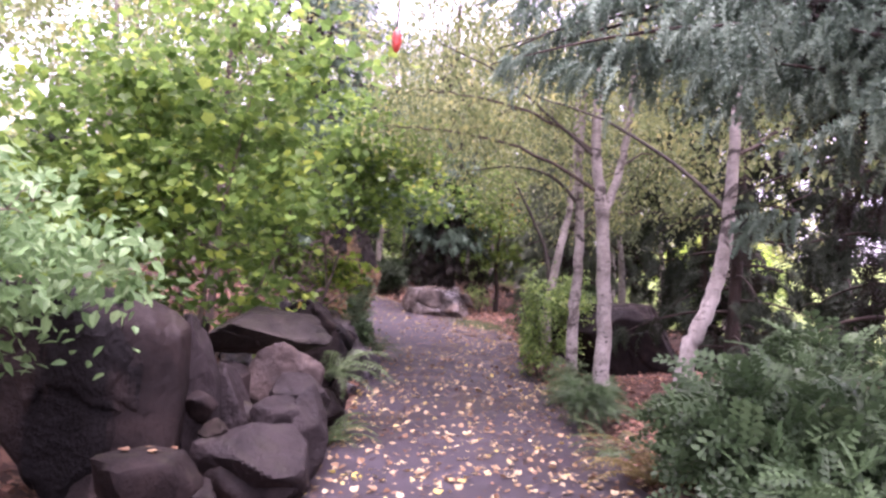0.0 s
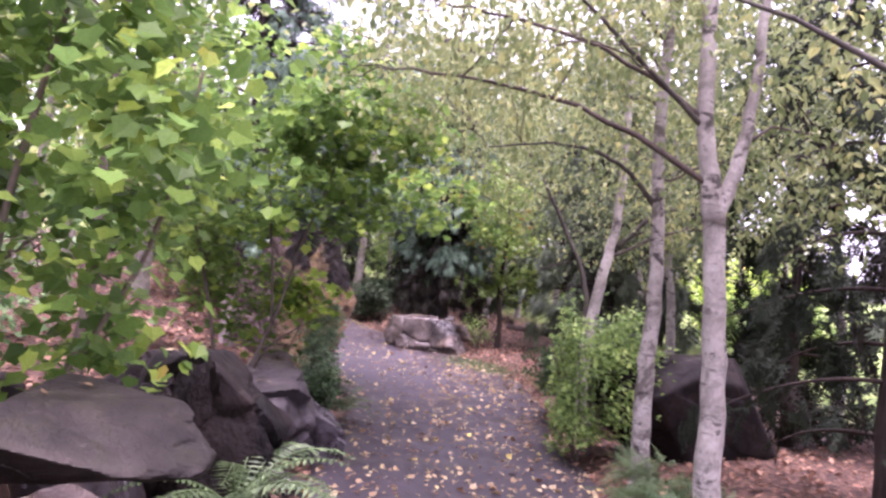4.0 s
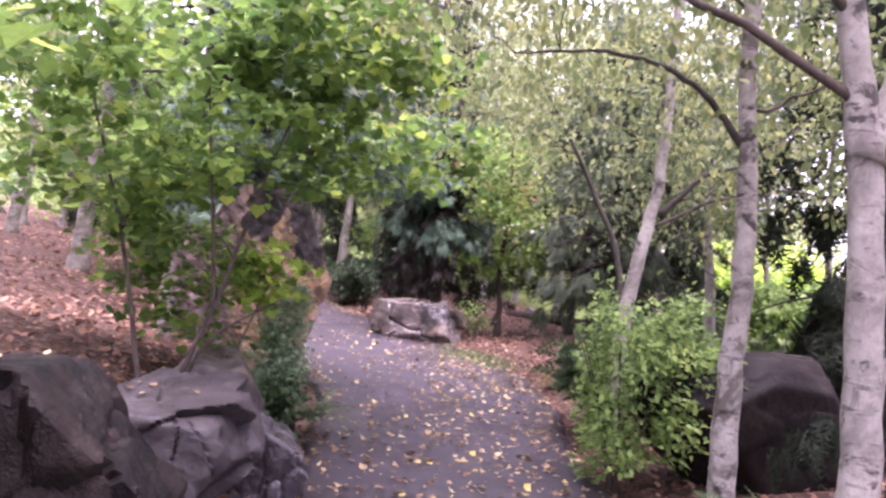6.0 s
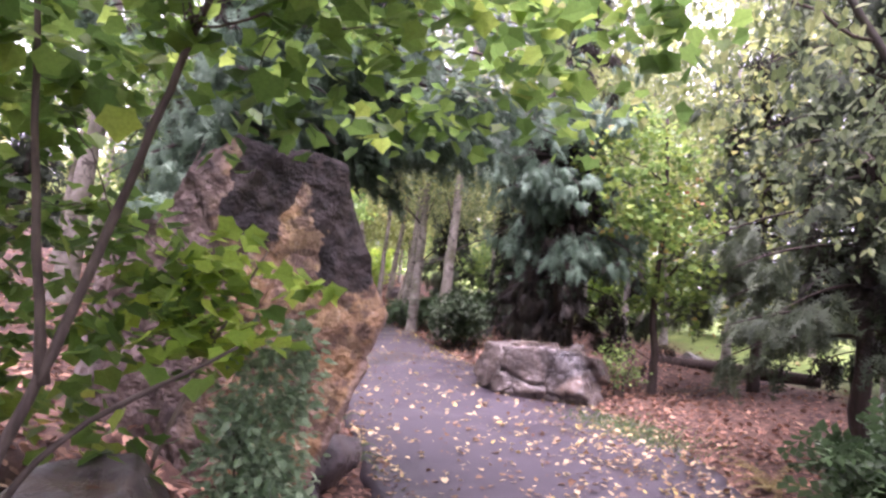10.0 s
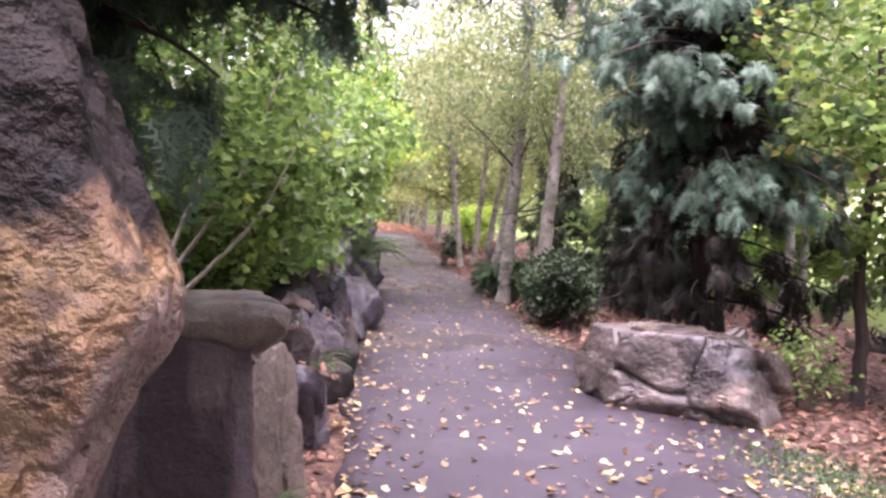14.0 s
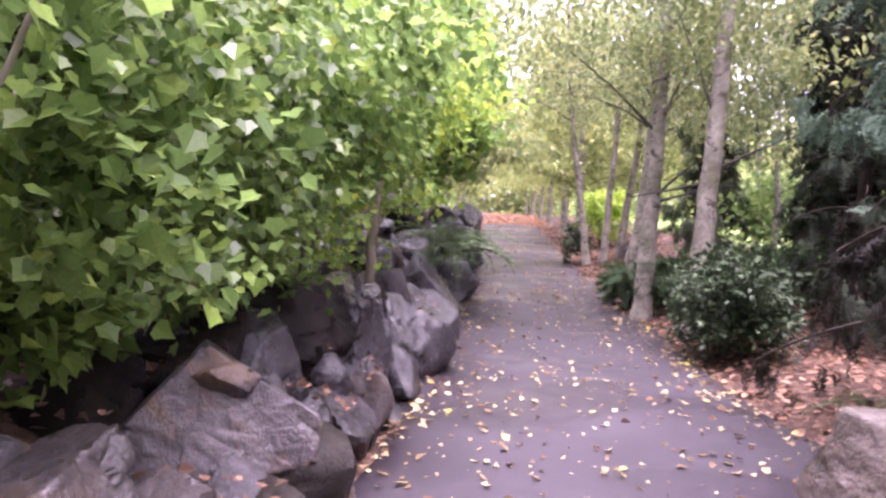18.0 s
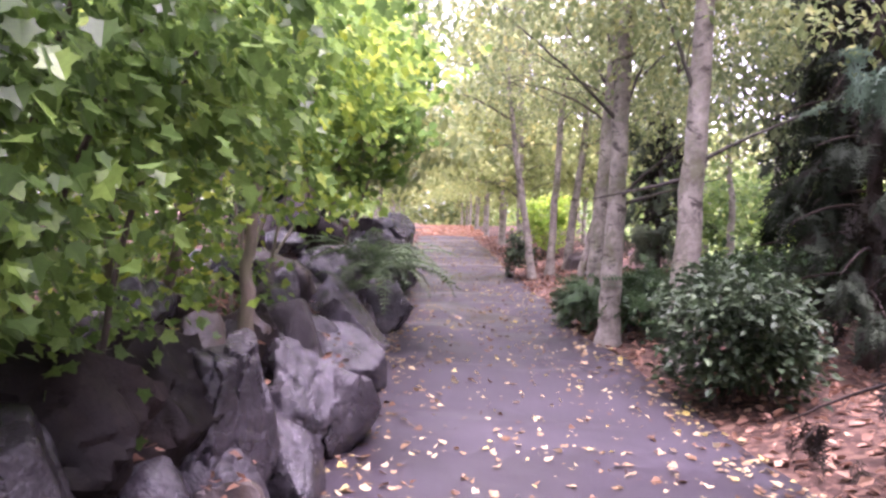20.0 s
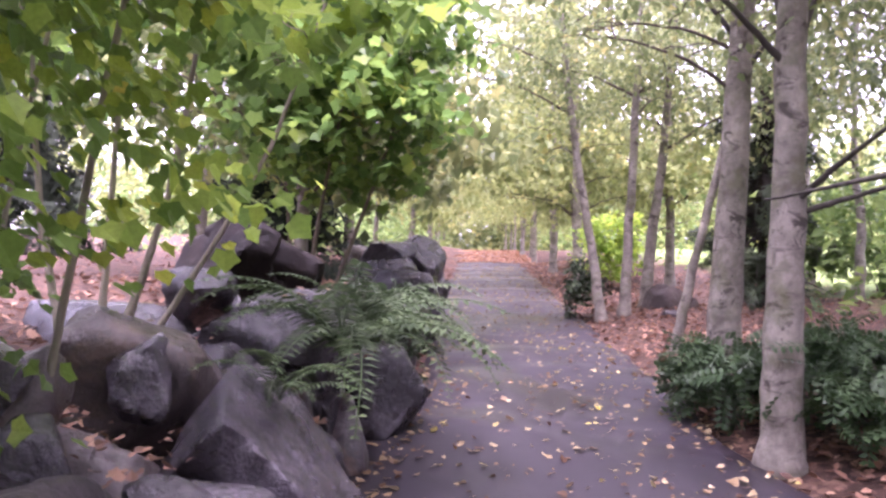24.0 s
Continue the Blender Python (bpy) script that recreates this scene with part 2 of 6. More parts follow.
c = m.mix(m.step(m.noise(20, 4, 0.6), 0.6, 0.68, 0, 0.6), c, (0.52, 0.42, 0.3))
c = m.mix(m.step(fine, 0.5, 0.75, 0, 0.35), c, (0.12, 0.08, 0.06))
c = m.n("HueSaturation", Color=c, Saturation=0.97, Value=0.7).outputs[0]
waver = m.maths("SUBTRACT", m.noise(3.2, 4, 0.6), 0.5)
# the older, mauve-brown side of the stone; its lit edge is painted pale
side = m.maths("ADD", spot.outputs[0], m.maths("MULTIPLY", waver, 0.5))
mauve = m.ramp(grain, [(0.3, (0.035, 0.026, 0.024)), (0.5, (0.085, 0.062, 0.055)), (0.7, (0.17, 0.13, 0.118))])
c = m.mix(m.step(side, -0.3, -0.05, 0.92, 0), c, mauve)
c = m.mix(m.step(side, -0.8, -0.68, 0.7, 0), c, (0.33, 0.28, 0.265))
# a plain split face low on one flank
flank = m.maths("SUBTRACT", spot.outputs[0], m.maths("MULTIPLY", spot.outputs[2], 0.42))
c = m.mix(m.step(m.maths("ADD", flank, m.maths("MULTIPLY", waver, 0.08)), 0.65, 0.68, 0, 0.9), c, (0.22, 0.155, 0.125))
# black varnish in two lobes below the crown
line = m.maths("ADD", m.step(side, -0.22, -0.1, 0.8, 0.0), m.maths("MULTIPLY", m.step(side, 0.12, 0.18), m.step(side, 0.37, 0.42, 0.3, 0.0)))
line = m.maths("SUBTRACT", m.maths("ADD", line, 0.62), m.step(side, 0.38, 0.43, 0.0, 0.2))
black = m.step(m.maths("SUBTRACT", m.maths("ADD", spot.outputs[2], m.maths("MULTIPLY", waver, 0.75)), line), 0.0, 0.06)
c = m.mix(m.maths("MULTIPLY", black, 0.95), c, m.ramp(grain, [(0.35, (0.005, 0.0045, 0.0048)), (0.65, (0.019, 0.016, 0.0165))]))
m.colour(c)
chips = m.n("TexVoronoi", Vector=m.where((1, 1, 0.8)), Scale=9.0).outputs["Distance"]
m.bump(m.maths("ADD", m.maths("MULTIPLY", fine, 0.3), m.maths("ADD", m.noise(13, 5, 0.6), m.maths("MULTIPLY", chips, 0.8))), 0.9, 0.06)
OCHRE_STONE = m.m

BIRCH_BARK = bark_material("white_birch_bark", (0.135, 0.122, 0.102), (0.37, 0.345, 0.305), (0.03, 0.026, 0.021), 0.9, blotch=0.4)
PATCHY_BARK = bark_material("patchy_birch_bark", (0.125, 0.112, 0.094), (0.37, 0.345, 0.305), (0.028, 0.024, 0.019), 0.95, blotch=0.85)
ALDER_BARK = bark_material("pale_grey_alder_bark", (0.092, 0.082, 0.064), (0.33, 0.3, 0.25), (0.032, 0.026, 0.02), 0.85, True, 0.55, blotch=0.4)
LIMB_BARK = bark_material("dark_grey_limb_bark", (0.035, 0.03, 0.025), (0.085, 0.076, 0.064), (0.015, 0.013, 0.012), 0.5, False, 0.3)
CEDAR_BARK = bark_material("dark_cedar_bark", (0.026, 0.018, 0.0145), (0.06, 0.043, 0.034), (0.012, 0.009, 0.008), 0.7, False)
STEM_BARK = bark_material("grey_brown_stem_bark", (0.09, 0.07, 0.05), (0.19, 0.155, 0.115), (0.04, 0.03, 0.024), 0.5, False, 0.4)
TWIG_BARK = bark_material("dark_twig_bark", (0.05, 0.038, 0.03), (0.1, 0.08, 0.062), (0.02, 0.016, 0.014), 0.5, False)
PALE_STEM = bark_material("pale_mossy_stem_bark", (0.2, 0.18, 0.13), (0.33, 0.29, 0.23), (0.1, 0.085, 0.06), 0.5, False, 0.6)

MAPLE = leaf_material("vine_maple_leaf", [(0.0, (0.044, 0.102, 0.018)), (0.4, (0.082, 0.168, 0.026)), (0.75, (0.148, 0.256, 0.034)), (0.95, (0.32, 0.42, 0.045)), (1.0, (0.5, 0.27, 0.05))], 0.4, 0.56)
MAPLE_DEEP = leaf_material("shaded_maple_leaf", [(0.0, (0.042, 0.09, 0.018)), (0.5, (0.095, 0.175, 0.03)), (0.85, (0.18, 0.29, 0.045)), (1.0, (0.42, 0.46, 0.05))], 0.34, 0.5, spec=0.3)
MAPLE_GOLD = leaf_material("yellow_green_maple_leaf", [(0.0, (0.06, 0.125, 0.022)), (0.4, (0.13, 0.225, 0.034)), (0.7, (0.25, 0.36, 0.04)), (0.93, (0.45, 0.5, 0.045)), (1.0, (0.55, 0.3, 0.05))], 0.38, 0.5, vivid=1.0)
MAPLE_LIME = leaf_material("lime_maple_leaf", [(0.0, (0.13, 0.24, 0.025)), (0.5, (0.28, 0.44, 0.035)), (0.9, (0.44, 0.56, 0.05)), (1.0, (0.6, 0.36, 0.06))], 0.42, 0.5)
BIRCH_LEAF = leaf_material("yellowing_birch_leaf", [(0.0, (0.075, 0.115, 0.04)), (0.4, (0.15, 0.2, 0.068)), (0.75, (0.25, 0.29, 0.105)), (0.93, (0.4, 0.39, 0.12)), (1.0, (0.45, 0.4, 0.12))], 0.4, 0.45, 0.6)
GREY_LEAF = leaf_material("grey_green_leaf", [(0.0, (0.05, 0.075, 0.036)), (0.45, (0.095, 0.133, 0.062)), (0.8, (0.165, 0.21, 0.1)), (1.0, (0.3, 0.31, 0.13))], 0.45, 0.42, 0.5)
FAR_LEAF = leaf_material("pale_autumn_leaf", [(0.0, (0.11, 0.145, 0.04)), (0.45, (0.2, 0.25, 0.07)), (0.8, (0.3, 0.33, 0.1)), (1.0, (0.44, 0.38, 0.1))], 0.5, 0.5, 0.3)
CEDAR_LEAF = leaf_material("blue_green_cedar_spray", [(0.0, (0.035, 0.066, 0.04)), (0.55, (0.078, 0.135, 0.084)), (0.82, (0.15, 0.24, 0.16)), (1.0, (0.34, 0.47, 0.34))], 0.6, 0.2)
SPRUCE_LEAF = leaf_material("grey_green_spruce_spray", [(0.0, (0.045, 0.08, 0.052)), (0.5, (0.11, 0.178, 0.122)), (1.0, (0.32, 0.45, 0.33))], 0.55, 0.25)
# conifer green with the shade of the stand mixed into the colour
CEDAR_SHADE = leaf_material("shade_green_conifer_spray", [(0.0, (0.03, 0.045, 0.025)), (0.6, (0.06, 0.085, 0.045)), (1.0, (0.12, 0.15, 0.08))], 0.55, 0.2)
# dead brown foliage, coloured near-black so it also holds the crown's inner shade
DEAD_SHADE_SPRAY = leaf_material("dead_brown_shade_spray", [(0.0, (0.01, 0.0075, 0.0065)), (0.6, (0.02, 0.015, 0.012)), (1.0, (0.045, 0.034, 0.025))], 0.7, 0.05)
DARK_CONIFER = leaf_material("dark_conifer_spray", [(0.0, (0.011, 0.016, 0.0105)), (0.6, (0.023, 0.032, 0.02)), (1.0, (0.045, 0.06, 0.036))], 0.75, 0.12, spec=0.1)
FERN_LEAF = leaf_material("sword_fern_frond", [(0.0, (0.035, 0.065, 0.024)), (0.5, (0.068, 0.115, 0.042)), (1.0, (0.14, 0.2, 0.08))], 0.42, 0.25)
DRY_FERN = leaf_material("browning_fern_frond", [(0.0, (0.08, 0.06, 0.02)), (0.5, (0.15, 0.12, 0.035)), (1.0, (0.22, 0.2, 0.06))], 0.5, 0.3)
GLOSSY_LEAF = leaf_material("glossy_evergreen_leaf", [(0.0, (0.022, 0.046, 0.018)), (0.5, (0.046, 0.09, 0.034)), (0.9, (0.085, 0.15, 0.06)), (1.0, (0.15, 0.21, 0.09))], 0.36, 0.2)
HOLLY_LEAF = leaf_material("dark_glossy_leaf", [(0.0, (0.015, 0.028, 0.012)), (0.6, (0.034, 0.06, 0.026)), (1.0, (0.08, 0.12, 0.05))], 0.5, 0.15)
BUSH_LEAF = leaf_material("fresh_green_bush_leaf", [(0.0, (0.07, 0.13, 0.035)), (0.5, (0.15, 0.25, 0.06)), (0.85, (0.26, 0.37, 0.08)), (1.0, (0.4, 0.45, 0.1))], 0.4, 0.4)
RED_MAPLE = leaf_material("reddening_maple_leaf", [(0.0, (0.06, 0.12, 0.026)), (0.5, (0.13, 0.225, 0.04)), (0.84, (0.24, 0.33, 0.05)), (0.93, (0.3, 0.16, 0.06)), (1.0, (0.3, 0.09, 0.045))], 0.42, 0.45)
PALE_LEAF = leaf_material("pale_variegated_leaf", [(0.0, (0.06, 0.125, 0.042)), (0.5, (0.125, 0.235, 0.085)), (1.0, (0.24, 0.37, 0.165))], 0.4, 0.38, vivid=1.0)
MINT_LEAF = leaf_material("mint_green_small_leaf", [(0.0, (0.09, 0.155, 0.075)), (0.5, (0.2, 0.31, 0.165)), (1.0, (0.42, 0.55, 0.34))], 0.4, 0.35)
FALLEN = leaf_material("fallen_yellow_leaf", [(0.0, (0.05, 0.025, 0.016)), (0.25, (0.13, 0.07, 0.038)), (0.5, (0.3, 0.21, 0.115)), (0.75, (0.45, 0.37, 0.21)), (0.9, (0.5, 0.41, 0.11)), (1.0, (0.62, 0.5, 0.05))], 0.5, 0.2, vivid=1.0)
LITTER = leaf_material("brown_fallen_leaf", [(0.0, (0.05, 0.028, 0.02)), (0.4, (0.165, 0.088, 0.057)), (0.75, (0.33, 0.182, 0.12)), (0.95, (0.48, 0.32, 0.2)), (1.0, (0.52, 0.42, 0.16))], 0.55, 0.15, vivid=1.0)
ORANGE_LITTER = leaf_material("orange_fallen_leaf", [(0.0, (0.2, 0.095, 0.06)), (0.5, (0.38, 0.19, 0.11)), (1.0, (0.5, 0.32, 0.19))], 0.55, 0.15, vivid=1.0)
m = Mat("red_lacquer", 0.4, 0.5)
m.colour(m.mix(m.noise(60, 3), (0.3, 0.02, 0.015), (0.5, 0.07, 0.04)))
RED_PAINT = m.m

# ---- the lie of the land ----
RISE_Y = (-400, -30, 0, 5, 8, 11, 14, 16, 18.5, 23.5, 30, 60, 90, 600)
RISE_Z = (-1, 0, 0, 0.0, 0.05, 0.15, 0.26, 0.42, 0.63, 1.08, 1.65, 4.5, 6.0, 9.0)
LEFT_Y = (-30, 7, 9.3, 13.5, 14.5, 16, 17, 18.7, 20.6, 21.7, 23.9, 27.5, 34.5, 48, 56, 95)
LEFT_X = (-0.85, -0.8, -0.88, -0.97, -1.18, -1.65, -2.2, -2.9, -3.5, -3.87, -4.85, -6.1, -9.0, -14.6, -18, -34)
RIGHT_Y = (-30, 6.5, 10.25, 12.5, 14, 16.8, 17.3, 18.9, 20.5, 21, 23, 24, 25.2, 30.7, 36.6, 45, 56, 95)
RIGHT_X = (1.6, 1.6, 1.45, 1.35, 1.6, 1.45, 1.2, 0.55, -0.75, -1.07, -2.05, -2.4, -2.95, -5.3, -7.6, -11, -15.5, -31)
BANK_Y = (-30, 2, 4, 9, 11, 16, 24, 27, 40, 100)
BANK_Z = (0.3, 0.4, 0.55, 0.55, 0.6, 0.7, 0.65, 0.5, 0.35, 0.2)


def rise(y):
    return sum(np.interp(np.asarray(y, float) + d, RISE_Y, RISE_Z) for d in (-1.2, -0.6, 0, 0.6, 1.2)) / 5


def left_edge(y):
    return sum(np.interp(np.asarray(y, float) + d, LEFT_Y, LEFT_X) for d in (-0.8, 0, 0.8)) / 3


def right_edge(y):
    return sum(np.interp(np.asarray(y, float) + d, RIGHT_Y, RIGHT_X) for d in (-0.8, 0, 0.8)) / 3


def ease(v, a, b):
    s = np.clip((np.asarray(v, float) - a) / (b - a), 0, 1)
    return s * s * (3 - 2 * s)


def land(x, y):
    """Height of the ground: the path's rise, the bank on its left, a soft verge on its right."""
    x, y = np.asarray(x, float), np.asarray(y, float)
    d, e = left_edge(y) - x, x - right_edge(y)
    d = d - np.interp(y, (5.2, 7.6, 9.5, 12), (1.5, 0.4, 0.15, 0.0))
    z = rise(y) + np.interp(y, BANK_Y, BANK_Z) * ease(d, 0.35, 1.35) + 0.1 * np.clip(d - 1, 0, 4) + 0.02 * np.clip(d - 5, 0, 60)
    z = z + 0.07 * ease(e, 0.05, 0.5) + 0.015 * np.clip(e, 0, 8)
    off = np.maximum(d, e)
    wob = 0.05 * (np.sin(x * 1.9 + y * 0.7) + np.sin(y * 1.5 - x * 0.8)) * ease(off, 0.2, 1.2)
    return z + wob - 0.03 * (off < 0.02)


def height(x, y):
    return float(land(x, y))


# ---- mesh helpers ----
def mesh_of(name, verts, tris, material, smooth=False):
    verts, tris = np.ascontiguousarray(verts, np.float32), np.ascontiguousarray(tris, np.int32)
    me = bpy.data.meshes.new(name)
    me.vertices.add(len(verts))
    me.vertices.foreach_set("co", verts.ravel())
    me.loops.add(tris.size)
    me.loops.foreach_set("vertex_index", tris.ravel())
    me.polygons.add(len(tris))
    me.polygons.foreach_set("loop_start", np.arange(0, tris.size, 3, dtype=np.int32))
    me.polygons.foreach_set("use_smooth", np.full(len(tris), smooth))
    me.update(calc_edges=True)
    me.materials.append(material)
    return me


def part(name, me, parent, label=""):
    ob = new(name, me)
    ob.parent = parent
    return tagged(ob, label)


def thing(name, base, label, category, group=""):
    ob = new(name)
    ob.empty_display_size = 0.2
    ob.location = base
    return tagged(ob, label, category, group)


def join(pieces):
    vs, ts, n = [], [], 0
    for v, t in pieces:
        vs.append(v), ts.append(np.asarray(t) + n)
        n += len(v)
    return np.concatenate(vs), np.concatenate(ts)


def tube(points, radii, sides=8, knobs=0.0, seed=0):
    """A tapered limb along a line of points."""
    rng = np.random.default_rng(seed)
    p = np.asarray(points, float)
    r = np.asarray(radii, float)
    along = np.gradient(p, axis=0)
    along /= np.linalg.norm(along, axis=1)[:, None] + 1e-9
    ref = np.eye(3)[int(np.abs(along).mean(0).argmin())]
    a = np.cross(along, ref)
    a /= np.linalg.norm(a, axis=1)[:, None] + 1e-9
    b = np.cross(along, a)
    ang = np.linspace(0, 2 * np.pi, sides, endpoint=False)
    ring = a[:, None] * np.cos(ang)[None, :, None] + b[:, None] * np.sin(ang)[None, :, None]
    bulge = 1 + knobs * rng.normal(size=(len(p), sides, 1))
    v = (p[:, None] + ring * r[:, None, None] * bulge).reshape(-1, 3)
    i = np.arange(len(p) - 1)[:, None] * sides
    j = np.arange(sides)[None]
    k = (j + 1) % sides
    q = np.stack([i + j, i + k, i + k + sides, i + j + sides], -1).reshape(-1, 4)
    tris = np.concatenate([q[:, [0, 1, 2]], q[:, [0, 2, 3]]])
    tip = len(v)
    v = np.concatenate([v, p[-1:], p[:1]])
    last = (len(p) - 1) * sides
    caps = [(last + s, last + (s + 1) % sides, tip) for s in range(sides)] + [((s + 1) % sides, s, tip + 1) for s in range(sides)]
    return v, np.concatenate([tris, np.array(caps)])


def curve(points, steps, seed=0, wobble=0.0):
    """A smooth line through a few points (Catmull-Rom), with a little waver."""
    p = np.asarray(points, float)
    p = np.concatenate([2 * p[:1] - p[1:2], p, 2 * p[-1:] - p[-2:-1]])
    out = []
    for k in range(1, len(p) - 2):
        for s in np.linspace(0, 1, steps, endpoint=False):
            a, b, c, d = p[k - 1:k + 3]
            out.append(0.5 * (2 * b + (c - a) * s + (2 * a - 5 * b + 4 * c - d) * s * s + (3 * b - a - 3 * c + d) * s ** 3))
    out.append(p[-2])
    out = np.array(out)
    if wobble:
        rng = np.random.default_rng(seed)
        shake = rng.normal(size=out.shape) * wobble
        shake[0] = 0
        out = out + shake
    return out


# ---- leaf shapes: x across, y to the tip, z up ----
def fan(outline, fold=0.18):
    """A leaf as a fan of triangles from its stalk's end, folded along the midrib."""
    pts = np.array([(0, 0.28, 0)] + [(x, y, fold * abs(x)) for x, y in outline])
    n = len(outline)
    return pts, np.array([(0, i + 1, (i + 1) % n + 1) for i in range(n)])


LOBED = fan([(0, 0), (0.36, -0.04), (0.45, 0.2), (0.62, 0.46), (0.36, 0.61), (0, 1.0), (-0.36, 0.61), (-0.62, 0.46), (-0.45, 0.2), (-0.36, -0.04)], 0.22)
MAPLE_LEAF = fan([(0, 0), (0.2, 0.04), (0.42, -0.06), (0.4, 0.14), (0.46, 0.3), (0.66, 0.46), (0.44, 0.52), (0.28, 0.6), (0.2, 0.82), (0, 1.04), (-0.2, 0.82), (-0.28, 0.6), (-0.44, 0.52), (-0.66, 0.46), (-0.46, 0.3), (-0.4, 0.14), (-0.42, -0.06), (-0.2, 0.04)], 0.2)
BROAD = fan([(0, 0), (0.34, 0.06), (0.46, 0.36), (0.26, 0.56), (0, 1.0), (-0.26, 0.56), (-0.46, 0.36), (-0.34, 0.06)], 0.25)
OVAL = (np.array([(0, 0, 0), (0.3, 0.35, 0.07), (0.2, 0.72, 0.04), (0, 1, -0.05), (-0.2, 0.72, 0.04), (-0.3, 0.35, 0.07)]), np.array([(0, 1, 2), (0, 2, 3), (0, 3, 4), (0, 4, 5)]))
DIAMOND = (np.array([(0, 0, 0), (0.34, 0.45, 0.12), (0, 1, 0), (-0.34, 0.45, 0.12)]), np.array([(0, 1, 2), (0, 2, 3)]))


def pinnate(pairs, leaflet, width, sag, ends=True):
    """A feather-shaped leaf: leaflets in pairs along a sagging stalk, all in one piece."""
    v, t = [(0.0, 0.0, 0.0)], []
    for k in range(pairs):
        s = (k + 0.8) / (pairs + 0.4)
        size = leaflet * (0.55 + 0.9 * s * (1 - s) * 1.6)
        if not ends:
            size = leaflet * min(1.0, 0.45 + s * 4) * (1.02 - s) ** 0.75
        base, w, b = np.array((0, s, -sag * s * s)), width / 2, len(v)
        v.append(tuple(base))
        t.append((0, b, b + 1) if k == 0 else (b - 7, b, b + 1))
        for side, o in ((-1, 1), (1, 4)):
            tip = base + (side * size, size * 0.32, -size * 0.18)
            mid = (base + tip) / 2
            v += [tuple(mid + (0, w, 0.012)), tuple(tip), tuple(mid - (0, w, -0.012))]
            t += [(b, b + o, b + o + 1), (b, b + o + 1, b + o + 2)]
    v.append((0.0, 1.0, -sag))
    t.append((len(v) - 8, len(v) - 1, len(v) - 7))
    return np.array(v), np.array(t)


MAHONIA = pinnate(5, 0.3, 0.17, 0.25)


def conifer_spray(seed, pairs, reach, width, sag, twigs=True):
    """A flat hanging conifer branchlet: side shoots swept towards the tip, each forked, all in one piece."""
    rng = np.random.default_rng(seed)
    v, t, last = [(0.0, 0.0, 0.0)], [], 0
    for k in range(pairs):
        s = (k + 0.6) / pairs
        b = len(v)
        mid = np.array((0.05 * np.sin(s * 4 + seed), s * 0.85, -sag * s * s))
        v.append(tuple(mid)), v.append(tuple(mid + (0.012, 0.0, 0.0)))
        t.append((last, b, b + 1))
        last = b
        for side in (-1, 1):
            size = reach * min(1.0, 0.5 + 2 * s) * (1.08 - s) ** 0.6 * rng.uniform(0.7, 1.2)
            a = radians(rng.uniform(38, 62))
            run = np.array((side * math.cos(a), math.sin(a), -rng.uniform(0.35, 0.75))) * size
            off = np.array((-run[1], run[0], 0)) / np.hypot(run[0], run[1]) * width * rng.uniform(0.7, 1.3)
            n = len(v)
            v += [tuple(mid + run * 0.45 + off), tuple(mid + run), tuple(mid + run * 0.45 - off)]
            t += [(b, n, n + 1), (b, n + 1, n + 2)]
            if twigs:
                for o, flip, f in ((0, 1, 0.75), (2, -1, 0.6)):
                    root = mid + run * 0.45 + off * flip
                    end = root + run * f * 0.55 + off * flip * rng.uniform(4, 7) - (0, 0, 0.08 * size)
                    v += [tuple(root + run * 0.2), tuple(end)]
                    t.append((n + o, len(v) - 2, len(v) - 1))
    v.append((0.03, 1.0, -sag * 1.25))
    t.append((last, len(v) - 1, last + 1))
    return np.array(v), np.array(t)


def brush_spray(rows, reach, sag):
    """A spruce shoot: short needles all round a sagging stalk."""
    v, t, last = [(0.0, 0.0, 0.0)], [], 0
    for k in range(rows):
        s = (k + 0.5) / rows
        b = len(v)
        mid = np.array((0.0, s * 0.9, -sag * s * s))
        v += [tuple(mid), tuple(mid + (0.02, 0, 0))]
        t.append((last, b, b + 1))
        last = b
        for j in range(4):
            a = j * 1.57 + k * 0.8
            n, size = len(v), reach * (1.1 - 0.5 * s)
            d = np.array((math.cos(a), 0.9, math.sin(a)))
            v += [tuple(mid + (0.04 * math.sin(a), 0.1, -0.04 * math.cos(a))), tuple(mid + d * size)]
            t.append((b, n, n + 1))
    v.append((0.0, 1.1, -sag * 1.2))
    t.append((last, len(v) - 1, last + 1))
    return np.array(v), np.array(t)


SPRAYS = [conifer_spray(k, 7, 0.46, 0.032, 0.35 + 0.2 * k) for k in range(3)]
COARSE_SPRAYS = [conifer_spray(5 + k, 6, 0.46, 0.045, 0.4 + 0.2 * k) for k in range(2)]
BRUSH_SPRAYS = [brush_spray(8, 0.2, 0.25), brush_spray(8, 0.17, 0.5)]
FINE_SPRAY = pinnate(9, 0.26, 0.06, 0.25, False)


